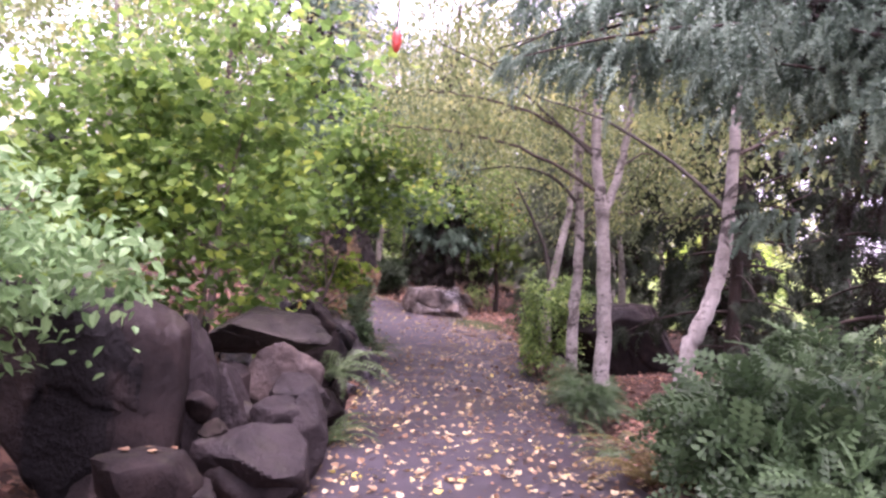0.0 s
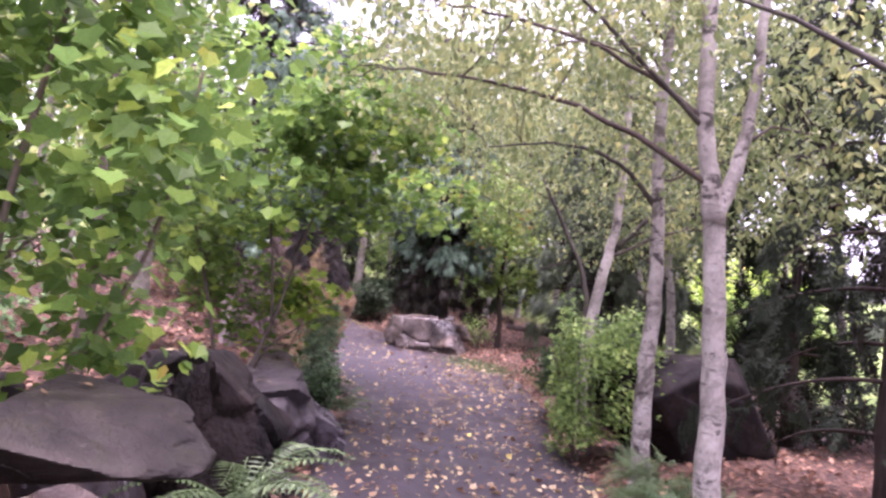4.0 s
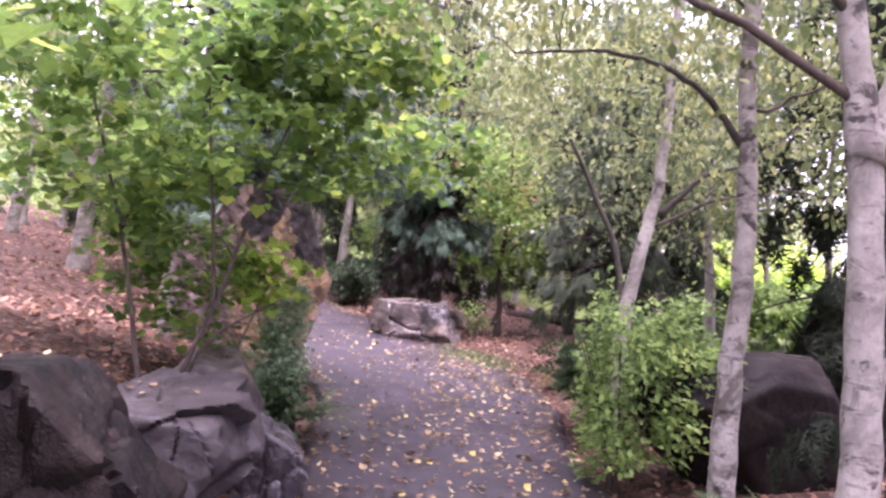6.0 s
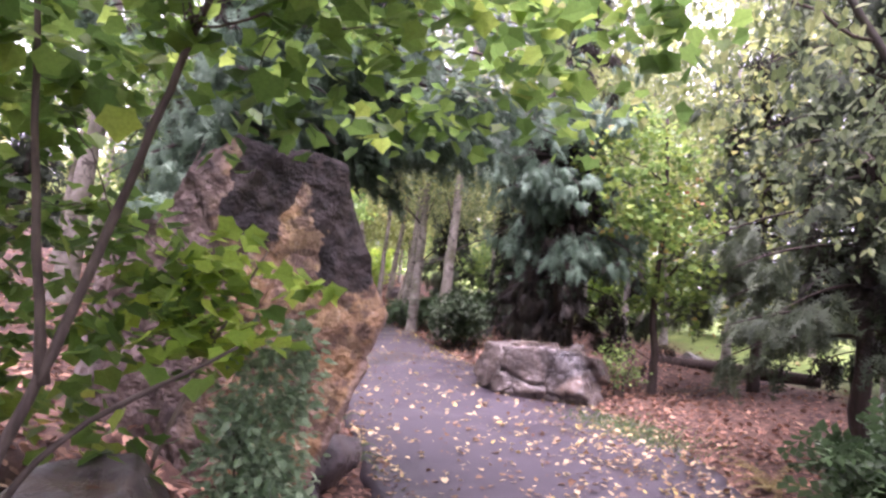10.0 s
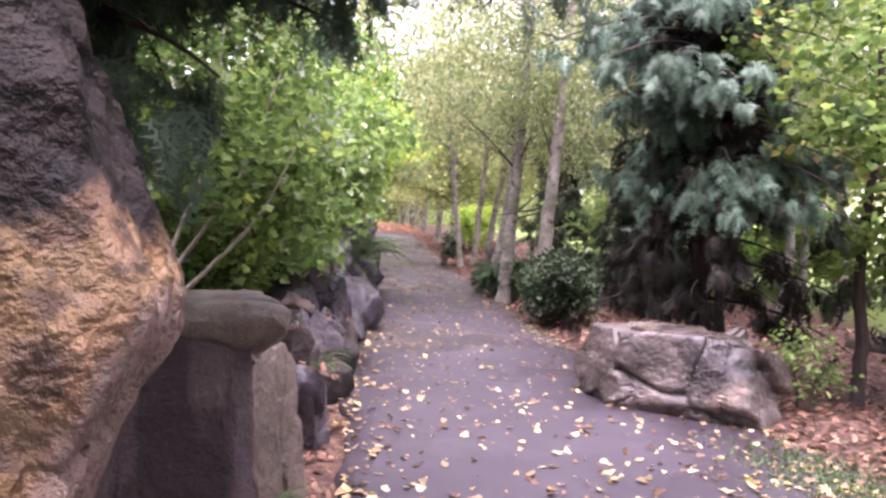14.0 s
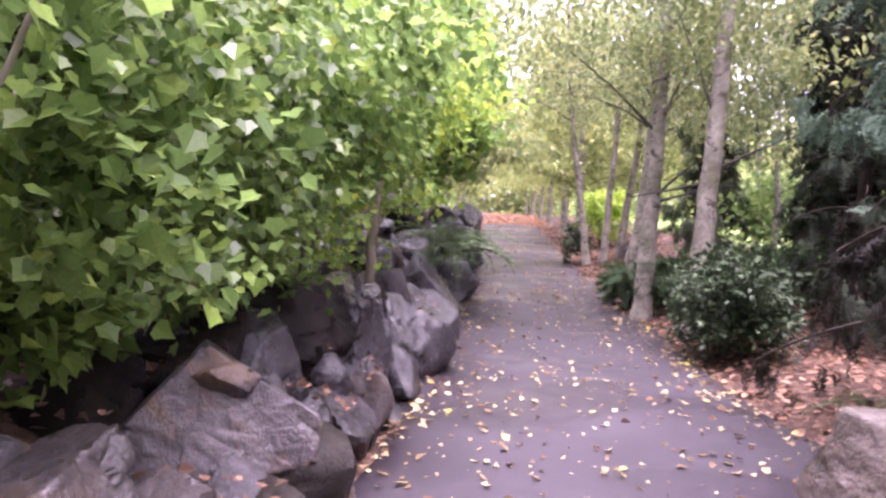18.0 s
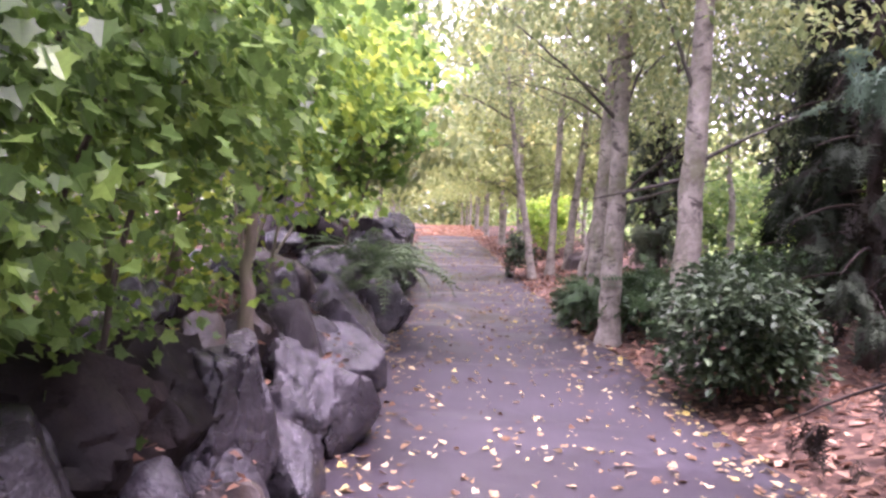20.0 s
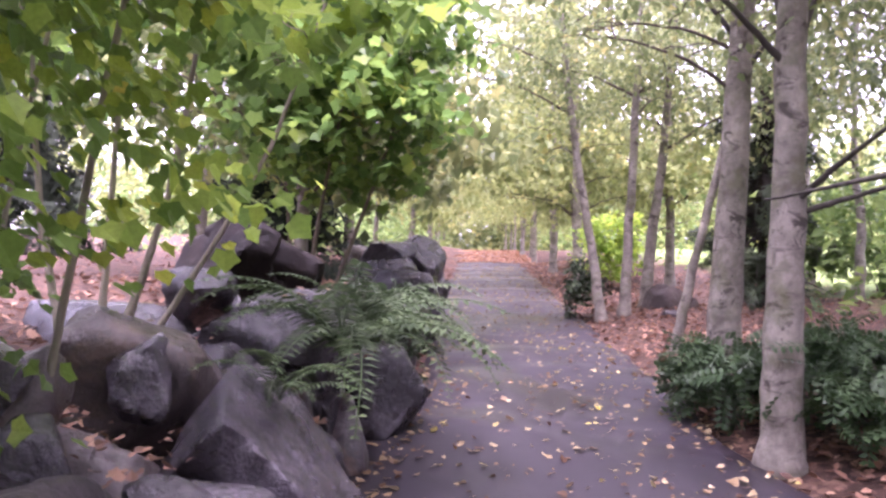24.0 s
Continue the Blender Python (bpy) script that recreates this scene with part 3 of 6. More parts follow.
def scatter(points, sizes, shape, rng, pitch=(-25, 25), roll=30, yaw=None):
    """Copies of a leaf shape at points, each turned its own way, as one set of triangles."""
    tv, tt = shape
    n = len(points)
    yaw = rng.uniform(0, 2 * np.pi, n) if yaw is None else yaw
    up = np.radians(rng.normal(pitch[0], pitch[1], n))
    lean = np.radians(rng.normal(0, roll, n))
    f = np.stack([np.cos(yaw) * np.cos(up), np.sin(yaw) * np.cos(up), np.sin(up)], -1)
    s = np.stack([np.sin(yaw), -np.cos(yaw), np.zeros(n)], -1)
    w = np.cross(s, f)
    s, w = s * np.cos(lean)[:, None] + w * np.sin(lean)[:, None], w * np.cos(lean)[:, None] - s * np.sin(lean)[:, None]
    sz = np.asarray(sizes)[:, None, None]
    v = points[:, None] + sz * (tv[None, :, 0:1] * s[:, None] + tv[None, :, 1:2] * f[:, None] + tv[None, :, 2:3] * w[:, None])
    t = tt[None] + (np.arange(n) * len(tv))[:, None, None]
    return v.reshape(-1, 3), t.reshape(-1, 3)


def clumps(rng, blobs, count, per, spread):
    """Leaf places in clumps inside lumpy ellipsoids (x, y, z, rx, ry, rz); gives the clumps' centres too."""
    weight = np.array([b[3] * b[4] * b[5] for b in blobs]) ** 0.75
    pick = rng.choice(len(blobs), count, p=weight / weight.sum())
    b = np.array(blobs, float)[pick]
    d = rng.normal(size=(count, 3))
    d /= np.linalg.norm(d, axis=1)[:, None]
    r = rng.uniform(0.15, 1, count) ** 0.45
    centres = b[:, :3] + d * r[:, None] * b[:, 3:6]
    own = spread * rng.uniform(0.6, 1.4, count)
    leaves = np.repeat(centres, per, 0) + rng.normal(size=(count * per, 3)) * np.repeat(own, per)[:, None] * (1, 1, 0.6)
    return centres, leaves


def clear_of_path(p, base, head=2.15, margin=0.15):
    """Keeps twigs and leaves out of the walking space over the path."""
    w = p + np.asarray(base)
    inside = (w[:, 0] > left_edge(w[:, 1]) + margin) & (w[:, 0] < right_edge(w[:, 1]) - margin) & (w[:, 2] < rise(w[:, 1]) + head)
    return ~(inside | (w[:, 2] < land(w[:, 0], w[:, 1]) + 0.02))


def plant(name, base, stems, blobs, count, per, spread, leaf, size, bark, leaves, label, category, seed, group="", limbs=8, stem_name="trunk", pitch=(-25, 25), roll=30, sink=0.08, twig_r=0.012, head=2.15, limb_bark=None, outward=False, arm_bark=None):
    """A tree or shrub: stems given as lines (relative to the base), limbs that reach into the crown, and a crown of single leaves."""
    rng = np.random.default_rng(seed)
    x, y = base
    base = (x, y, height(x, y) - sink)
    ob = thing(name, base, label, category, group)
    lines = []
    for k, (pts, r0, r1) in enumerate(stems):
        line = curve(pts, 7, seed + k, 0.12 * min(r0, 0.05))
        rad = np.linspace(r0, r1, len(line))
        rad[0] *= 1.45
        rad[1] *= 1.18
        part(stem_name, mesh_of(stem_name, *tube(line, rad, 12 if r0 > 0.05 else 8, 0.035, seed + k), arm_bark if arm_bark and k and r0 < 0.05 else bark, True), ob)
        lines.append((line, rad))
    centres, pts = clumps(rng, blobs, count, per, spread)
    bones, brad = np.concatenate([a[3:] for a, _ in lines]), np.concatenate([b[3:] for _, b in lines])
    for c in centres[rng.permutation(len(centres))[:limbs]]:
        low = bones[:, 2] < c[2] - 0.25 * np.linalg.norm(bones[:, :2] - c[:2], axis=1) + 0.1
        d = np.linalg.norm(bones - c, axis=1) + np.where(low, 0, 5)
        k = int(d.argmin())
        a, run = bones[k], c - bones[k]
        out = curve([a, a + run * 0.35 + (0, 0, 0.1 * np.linalg.norm(run)), a + run * 0.75 + (0, 0, 0.08 * np.linalg.norm(run)), c], 5, seed, 0.012)
        r = min(brad[k] * 0.5, twig_r * (0.8 + 0.5 * np.linalg.norm(run)))
        limb = part("limb", mesh_of("limb", *tube(out, np.linspace(r, 0.003, len(out)), 5), limb_bark or bark, True), ob)
        for s in (0.45, 0.65, 0.85):
            q = out[int(s * (len(out) - 1))]
            near = centres[np.linalg.norm(centres - q, axis=1).argsort()[rng.integers(1, 6)]]
            if np.linalg.norm(near - q) < 1.5:
                part("twig", mesh_of("twig", *tube(curve([q, (q + near) / 2 + (0, 0, 0.05), near], 4, seed, 0.008), np.linspace(r * 0.45, 0.0025, 9), 3), limb_bark or bark, True), limb)
    pts = pts[clear_of_path(pts, base, head)]
    sizes = rng.uniform(size[0], size[1], len(pts))
    yaw = None
    if outward:
        mid = np.mean([b[:2] for b in blobs], 0)
        yaw = np.arctan2(pts[:, 1] - mid[1], pts[:, 0] - mid[0]) + rng.normal(0, 0.6, len(pts))
    part("crown", mesh_of("crown", *scatter(pts, sizes, leaf, rng, pitch, roll, yaw), leaves), ob)
    return ob


def conifer(name, base, trunks, boughs, sprays, size, per, leaves, label, seed, group="", category="conifer tree", droop=0.35, head=2.1, sink=0.1, dead=0.0, hang=0.12, core=0.0):
    """A conifer: trunks, and boughs (z, azimuth, length, rise) hung with flat drooping sprays."""
    rng = np.random.default_rng(seed)
    x, y = base
    base = (x, y, height(x, y) - sink)
    ob = thing(name, base, label, category, group)
    for k, (pts, r0, r1) in enumerate(trunks):
        line = curve(pts, 6, seed + k, 0.01)
        part("trunk", mesh_of("trunk", *tube(line, np.linspace(r0, r1, len(line)), 12, 0.06, seed + k), CEDAR_BARK, True), ob)
    main = np.asarray(trunks[0][0], float)
    every, sizes, yaws, along = [], [], [], []
    for k, (z, az, length, lift) in enumerate(boughs):
        s = np.linspace(0, 1, 12)
        a = radians(az)
        cx, cy = np.interp(z, main[:, 2], main[:, 0]), np.interp(z, main[:, 2], main[:, 1])
        wave = rng.normal(0, 0.12)
        line = np.stack([cx + np.cos(a + wave * s) * length * s, cy + np.sin(a + wave * s) * length * s, z + lift * s - droop * length * s * s], -1)
        keep = clear_of_path(line, base, head + 0.65, 0.0)
        if keep.sum() < 4:
            continue
        line = line[:int(np.argmin(keep)) or len(line)] if not keep.all() else line
        if len(line) < 4:
            continue
        part("bough", mesh_of("bough", *tube(line, np.linspace(0.012 + 0.008 * length, 0.004, len(line)), 4), CEDAR_BARK, True), ob)
        n = max(6, int(per * length))
        tufts = rng.uniform(0.15, 1, max(4, int(4.5 * length)))
        pick = rng.integers(0, len(tufts), n)
        u = np.clip(tufts[pick] + rng.normal(0, 0.03, n), 0.1, 1)
        shift = (rng.normal(size=(len(tufts), 3)) * (0.11, 0.11, 0.05))[pick] - np.stack([np.zeros(n), np.zeros(n), (rng.random(len(tufts)) * hang)[pick]], -1)
        at = np.stack([np.interp(u, np.linspace(0, 1, len(line)), line[:, c]) for c in range(3)], -1)
        at += shift + rng.normal(size=at.shape) * (0.045, 0.045, 0.035)
        along.append(u * length)
        every.append(at)
        sizes.append(rng.uniform(size[0], size[1], n) * (1.15 - 0.5 * u))
        yaws.append(a + rng.choice([-1, 1], n) * rng.uniform(0.1, 1.2, n))
    at, sz, yw, far = np.concatenate(every), np.concatenate(sizes), np.concatenate(yaws), np.concatenate(along)
    keep = clear_of_path(at - np.stack([np.zeros(len(at)), np.zeros(len(at)), rng.uniform(0.05, 0.75, len(at))], -1), base, head)
    # low and inner sprays: dead ones, their colour darkened as shade within the crown
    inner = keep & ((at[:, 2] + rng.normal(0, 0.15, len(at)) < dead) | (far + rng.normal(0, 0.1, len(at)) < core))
    kinds = rng.integers(0, len(sprays), len(at))

    def hung(mask, grow, pitch):
        return join([scatter(at[mask & (kinds == k)], sz[mask & (kinds == k)] * grow, shape, rng, pitch, 24, yw[mask & (kinds == k)]) for k, shape in enumerate(sprays)])

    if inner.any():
        part("dead_shade_sprays", mesh_of("dead_shade_sprays", *hung(inner, 0.85, (-55, 22)), DEAD_SHADE_SPRAY), ob, "dead brown inner sprays, coloured near-black for the crown's inner shade")
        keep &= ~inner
    part("foliage", mesh_of("foliage", *hung(keep, 1.0, (-38, 24)), leaves), ob)
    return ob


# ---- rocks ----
ROCK_TOPS = []
BALLS = {}


def ball(sub):
    if sub not in BALLS:
        bm = bmesh.new()
        bmesh.ops.create_icosphere(bm, subdivisions=sub, radius=1)
        BALLS[sub] = np.array([v.co[:] for v in bm.verts]), np.array([[v.index for v in f.verts] for f in bm.faces])
        bm.free()
    return BALLS[sub]


def rock(name, centre, size, seed, material, label, turn=0.0, planes=(), cuts=10, sharp=120, rough=0.03, sub=5, tilt=(0, 0), category="rock", group="", chip=14, grit=0.0):
    """A boulder: a ball cut by planes into broken faces, then roughened; size is its full extent."""
    rng = np.random.default_rng(seed)
    d, tris = ball(4 if sub == 5 and max(size) < 0.62 else sub)
    normals = rng.normal(size=(cuts, 3))
    chips = rng.normal(size=(chip, 3))
    normals = np.concatenate([normals, chips])
    normals /= np.linalg.norm(normals, axis=1)[:, None]
    hs = np.concatenate([rng.uniform(0.56, 0.95, cuts), rng.uniform(0.88, 1.06, chip)])
    if planes:
        extra = np.array(planes, float)
        e = extra[:, :3] / np.linalg.norm(extra[:, :3], axis=1)[:, None]
        normals, hs = np.concatenate([normals, e]), np.concatenate([hs, extra[:, 3]])
    dots = np.clip(d @ normals.T, 1e-3, None) / hs
    sharp = min(sharp, 55)
    r = (dots ** sharp).sum(1) ** (-1 / sharp)
    v = d * np.minimum(r, 1.35)[:, None]
    off = Vector((seed * 3.7, seed * 1.3, seed * 2.1))
    bumps = np.array([noise.fractal(Vector(q) * 1.5 + off, 0.9, 2.1, 4) for q in v])
    crack, step = np.empty(len(v)), np.empty(len(v))
    for k, q in enumerate(v):
        w = Vector((q[0] * 1.7, q[1] * 1.7, q[2] * 1.2)) + off
        near, seeds = noise.voronoi(w + 0.35 * noise.noise_vector(w * 0.9))
        crack[k], step[k] = min(1.0, (near[1] - near[0]) / 0.06), noise.cell(seeds[0] * 9.1)
    v = v * (1 + rough * (0.8 * bumps + 1.2 * step - 0.7 * (1 - crack)))[:, None]
    if grit:
        crumb = np.array([noise.ridged_multi_fractal(Vector(q) * 3.2 + off, 0.8, 2.2, 5, 0.9, 2.0) for q in v])
        v = v * (1 + grit * (crumb - crumb.mean()))[:, None]
    lo, hi = v.min(0), v.max(0)
    v = (v - (lo + hi) / 2) / (hi - lo) * np.array(size)
    me = mesh_of(name, v, tris, material, True)
    me.set_sharp_from_angle(angle=radians(38))
    ob = new(name, me)
    ob.matrix_world = pose(*centre, tilt[0], tilt[1], turn)
    turned = np.array(ob.matrix_world)
    ROCK_TOPS.append(v @ turned[:3, :3].T + turned[:3, 3])
    return tagged(ob, label, category, group)


# ---- ground and path ----
def spaced(*runs):
    return np.unique(np.concatenate([np.arange(a, b, s) for a, b, s in runs]))


xs = spaced((-600, -60, 45), (-60, -13, 2.3), (-13, 7, 0.25), (7, 40, 2), (40, 640, 50))
ys = spaced((-600, -40, 40), (-40, -4, 3), (-4, 34, 0.25), (34, 100, 1.6), (100, 700, 50))
gx, gy = np.meshgrid(xs, ys)
verts = np.stack([gx, gy, land(gx, gy)], -1).reshape(-1, 3)
i = (np.arange(len(ys) - 1)[:, None] * len(xs) + np.arange(len(xs) - 1)[None]).reshape(-1, 1)
tris = np.concatenate([i + (0, 1, len(xs) + 1), i + (0, len(xs) + 1, len(xs))])
tagged(new("ground", mesh_of("ground", verts, tris, LITTER_SOIL, True)), "sloping ground of brown leaf litter, with grass beyond", "ground", kind="structure")

rng = np.random.default_rng(5)
py = np.arange(-25, 80, 0.2)
us = np.array([0, 0.004, 0.06, 0.2, 0.35, 0.5, 0.65, 0.8, 0.94, 0.996, 1])
wav_l = np.convolve(rng.normal(0, 0.09, len(py)), np.ones(5) / 5, "same")
wav_r = np.convolve(rng.normal(0, 0.09, len(py)), np.ones(5) / 5, "same")
le, re = left_edge(py) - 0.06 + wav_l, right_edge(py) + 0.04 + wav_r
verts = np.empty((len(py), len(us), 3))
verts[..., 0] = le[:, None] + (re - le)[:, None] * us
verts[..., 1] = py[:, None]
verts[..., 2] = rise(py)[:, None] + 0.02 + 0.03 * (1 - (2 * us - 1) ** 2)
verts[..., 2] += 0.008 * np.sin(verts[..., 0] * 3.1 + py[:, None] * 0.9) + 0.006 * np.sin(py[:, None] * 2.3)
verts[:, (0, -1), 2] -= 0.08
i = (np.arange(len(py) - 1)[:, None] * len(us) + np.arange(len(us) - 1)[None]).reshape(-1, 1)
tris = np.concatenate([i + (0, 1, len(us) + 1), i + (0, len(us) + 1, len(us))])
tagged(new("path", mesh_of("path", verts.reshape(-1, 3), tris, ASPHALT, True)), "damp dark asphalt footpath strewn with yellow leaves", "path", kind="structure")

# ---- rocks along the bank on the left ----
WALL = "rocks of the retaining bank"
LB = "dark wet boulder in the rock bank beside the path"
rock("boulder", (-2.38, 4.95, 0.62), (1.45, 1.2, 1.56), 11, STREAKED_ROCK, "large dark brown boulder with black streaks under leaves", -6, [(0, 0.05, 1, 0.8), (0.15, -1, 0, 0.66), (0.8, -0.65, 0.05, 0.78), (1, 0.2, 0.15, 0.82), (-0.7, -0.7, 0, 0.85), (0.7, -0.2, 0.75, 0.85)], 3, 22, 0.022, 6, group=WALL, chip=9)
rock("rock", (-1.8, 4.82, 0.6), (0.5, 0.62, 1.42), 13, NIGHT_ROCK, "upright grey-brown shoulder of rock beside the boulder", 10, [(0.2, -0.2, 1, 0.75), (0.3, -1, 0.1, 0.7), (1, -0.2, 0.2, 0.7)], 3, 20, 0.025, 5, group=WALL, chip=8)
rock("rock", (-1.6, 5.2, 0.55), (0.34, 0.5, 1.3), 16, SLATE_ROCK, "narrow grey upright rock wedged beside the boulder", 20, [(0.5, -0.2, 1, 0.75), (0.5, -1, 0, 0.7)], 4, 70, 0.018, 5, group=WALL, chip=8)
rock("rock", (-1.2, 5.98, 0.7), (0.66, 0.5, 0.58), 15, BROWN_ROCK, "brown block under the mossy cap stone", 12, [(0.1, -1, 0.1, 0.6)], 5, 120, 0.03, 5, group=WALL)
rock("rock", (-1.5, 5.5, 0.48), (0.48, 0.42, 0.74), 19, SLATE_ROCK, "grey three-sided block among the boulders", 14, [(-0.3, -1, 0.2, 0.62), (0.8, -0.2, 0.7, 0.6), (-0.8, -0.2, 0.6, 0.65)], 3, 70, 0.018, 5, group=WALL)
rock("rock", (-1.02, 5.75, 0.6), (0.46, 0.42, 0.38), 134, SLATE_ROCK, "grey angular block under the cap stone", 30, [(0.2, -0.4, 1, 0.6)], 5, 70, 0.018, 5, (0, -12), group=WALL)
rock("rock", (-1.08, 5.32, 0.5), (0.36, 0.32, 0.3), 135, SLATE_ROCK, "small grey-brown stone between boulders", 5, [(0, -0.3, 1, 0.6)], 5, 70, 0.018, 5, group=WALL)
rock("rock", (-0.92, 5.4, 0.36), (0.36, 0.5, 0.78), 136, SLATE_ROCK, "grey leaning block at the path's edge", 12, [(0.5, -0.4, 0.8, 0.65), (0.2, -1, 0.1, 0.65)], 4, 70, 0.018, 5, (0, 10), group=WALL)
rock("rock", (-1.12, 4.85, 0.26), (0.74, 0.55, 0.56), 137, SLATE_ROCK, "broad grey block sloping to the path", 24, [(0.3, -0.5, 1, 0.55)], 5, 70, 0.018, 5, group=WALL)
rock("slab_rock", (-1.38, 6.2, 0.98), (1.0, 0.8, 0.4), 14, MOSSY_ROCK, "thick dark cap stone with mossy top", -8, [(0, 0, 1, 0.6), (0.2, -1, -0.6, 0.6)], 8, 60, 0.03, 6, (3, 6), group=WALL)
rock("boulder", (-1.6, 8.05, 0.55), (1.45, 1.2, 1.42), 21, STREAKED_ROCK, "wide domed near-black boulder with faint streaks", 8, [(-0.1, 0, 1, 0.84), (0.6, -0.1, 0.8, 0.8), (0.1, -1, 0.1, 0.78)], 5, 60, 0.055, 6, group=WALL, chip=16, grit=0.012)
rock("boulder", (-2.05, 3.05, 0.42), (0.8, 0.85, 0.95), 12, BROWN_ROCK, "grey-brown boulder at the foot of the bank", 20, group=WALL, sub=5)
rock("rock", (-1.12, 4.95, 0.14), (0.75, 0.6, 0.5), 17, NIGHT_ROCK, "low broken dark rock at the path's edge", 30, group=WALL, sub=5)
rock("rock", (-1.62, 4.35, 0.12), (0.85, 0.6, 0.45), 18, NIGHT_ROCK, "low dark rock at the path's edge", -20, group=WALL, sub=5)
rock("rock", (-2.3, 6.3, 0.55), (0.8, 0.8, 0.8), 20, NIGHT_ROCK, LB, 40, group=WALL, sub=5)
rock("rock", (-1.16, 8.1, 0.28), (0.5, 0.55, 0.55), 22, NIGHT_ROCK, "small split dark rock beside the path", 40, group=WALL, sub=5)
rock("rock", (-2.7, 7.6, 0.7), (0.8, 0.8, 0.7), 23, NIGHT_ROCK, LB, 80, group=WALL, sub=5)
rock("boulder", (-1.6, 10.1, 0.46), (1.2, 1.1, 0.95), 24, DULL_ROCK, "broad dark boulder with a pale broken top", -25, [(0.1, -0.2, 1, 0.62), (0.5, -0.8, 0.1, 0.7), (-0.3, -0.8, 0.5, 0.66)], 9, 80, 0.08, 6, group=WALL, chip=20, grit=0.01)
rock("rock", (-1.06, 10.6, 0.3), (0.6, 0.75, 0.75), 25, BASALT, "dark jagged rock at the path's edge", 35, [(0.3, -0.2, 1, 0.6)], group=WALL, sub=6, rough=0.08, chip=20)
rock("rock", (-1.62, 11.45, 0.62), (0.75, 0.75, 0.75), 26, PALE_ROCK, "grey rock below the maple stems", 10, group=WALL, sub=5)
rock("rock", (-1.1, 9.6, 0.1), (0.4, 0.5, 0.3), 27, BASALT, "small dark stone beside the path", 50, group=WALL, sub=5)
rock("rock", (-1.3, 12.0, 0.4), (0.45, 0.5, 0.4), 28, BASALT, LB, 15, group=WALL, sub=5)

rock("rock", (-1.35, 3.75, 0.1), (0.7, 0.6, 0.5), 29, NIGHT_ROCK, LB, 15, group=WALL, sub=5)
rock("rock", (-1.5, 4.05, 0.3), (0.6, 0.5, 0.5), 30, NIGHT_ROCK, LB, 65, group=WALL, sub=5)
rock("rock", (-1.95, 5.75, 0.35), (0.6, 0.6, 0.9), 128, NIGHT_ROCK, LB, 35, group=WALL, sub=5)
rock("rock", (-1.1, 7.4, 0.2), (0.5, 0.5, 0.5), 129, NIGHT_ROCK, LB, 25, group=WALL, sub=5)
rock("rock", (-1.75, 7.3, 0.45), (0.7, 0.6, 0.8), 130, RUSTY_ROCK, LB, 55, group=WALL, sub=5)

# the ochre standing stone and its neighbours
stone = rock("standing_stone", (-1.92, 13.3, 1.24), (1.68, 0.8, 2.5), 31, OCHRE_STONE, "tall ochre and rust standing stone with black crown", 28, [(0, -1, 0.05, 0.62), (0, 0.1, 1, 0.82), (1, 0, 0.62, 0.88), (1, 0, -0.6, 0.66), (-1, 0, 0.1, 0.86), (-0.6, 0, 0.9, 0.95)], 5, 120, 0.05, 7, group="", chip=10, grit=0.03)
rock("slab_rock", (-2.2, 15.0, 1.36), (1.2, 0.85, 0.24), 132, WEATHERED_ROCK, "mossy grey-tan top of a split block", 12, [(0, 0, 1, 0.5), (0, 0, -1, 0.5)], 6, 120, 0.03, 5, (3, -4), group=WALL, chip=8)
rock("boulder", (-2.1, 15.4, 0.82), (0.76, 0.6, 1.1), 140, WEATHERED_ROCK, "olive-brown cracked block beside the dark recess", 20, [(0.1, -0.1, 1, 0.75), (1, -0.3, 0.1, 0.66), (0.2, 1, 0.1, 0.7)], 4, 120, 0.045, 6, group=WALL, chip=8)
rock("rock", (-2.22, 15.95, 0.52), (0.6, 0.5, 0.45), 39, PALE_ROCK, "grey-tan split rock at the path's edge", -15, [(0, -0.3, 1, 0.55)], group=WALL, sub=5)
rock("rock", (-1.95, 15.5, 0.4), (0.4, 0.4, 0.3), 40, SLATE_ROCK, "small grey stone at the path's edge", 40, group=WALL, sub=5)
rock("rock", (-2.22, 14.93, 0.82), (1.14, 0.66, 1.1), 32, PLUM_ROCK, "plum-brown streaked face of a split block", 14, [(0, 0, 1, 0.7), (0.1, -1, 0, 0.6)], 3, 120, 0.03, 5, group=WALL, chip=6)
rock("rock", (-1.55, 14.3, 0.5), (0.5, 0.5, 0.45), 33, PALE_ROCK, "low grey stone beside the path", 20, group=WALL, sub=5)
rock("rock", (-1.62, 13.75, 0.4), (0.6, 0.5, 0.5), 34, BASALT, LB, 60, group=WALL, sub=5)
rock("boulder", (-2.8, 16.9, 1.02), (0.8, 0.62, 0.5), 35, SLAB_ROCK, "slanting wet dark boulder with a rust-streaked flank", 12, [(-0.05, -0.3, 1, 0.5), (0.1, -1, -0.25, 0.55), (1, -0.3, -0.3, 0.8), (-1, 0, 0.3, 0.85)], 3, 120, 0.05, 6, (4, -14), group=WALL, chip=8)
rock("rock", (-2.5, 16.85, 0.58), (0.6, 0.65, 0.55), 38, BASALT, "dark block with a pale top at the path's edge", 30, [(0, 0, 1, 0.6)], group=WALL, sub=5)
rock("rock", (-3.2, 18.02, 1.02), (0.8, 0.95, 0.78), 36, RUSTY_ROCK, "pointed dark rock with a tan broken top", -10, [(0.3, 0.55, 1, 0.55), (0.9, -0.5, 0.3, 0.6), (-0.5, -0.6, 0.7, 0.6)], 4, 120, 0.035, 6, group=WALL)
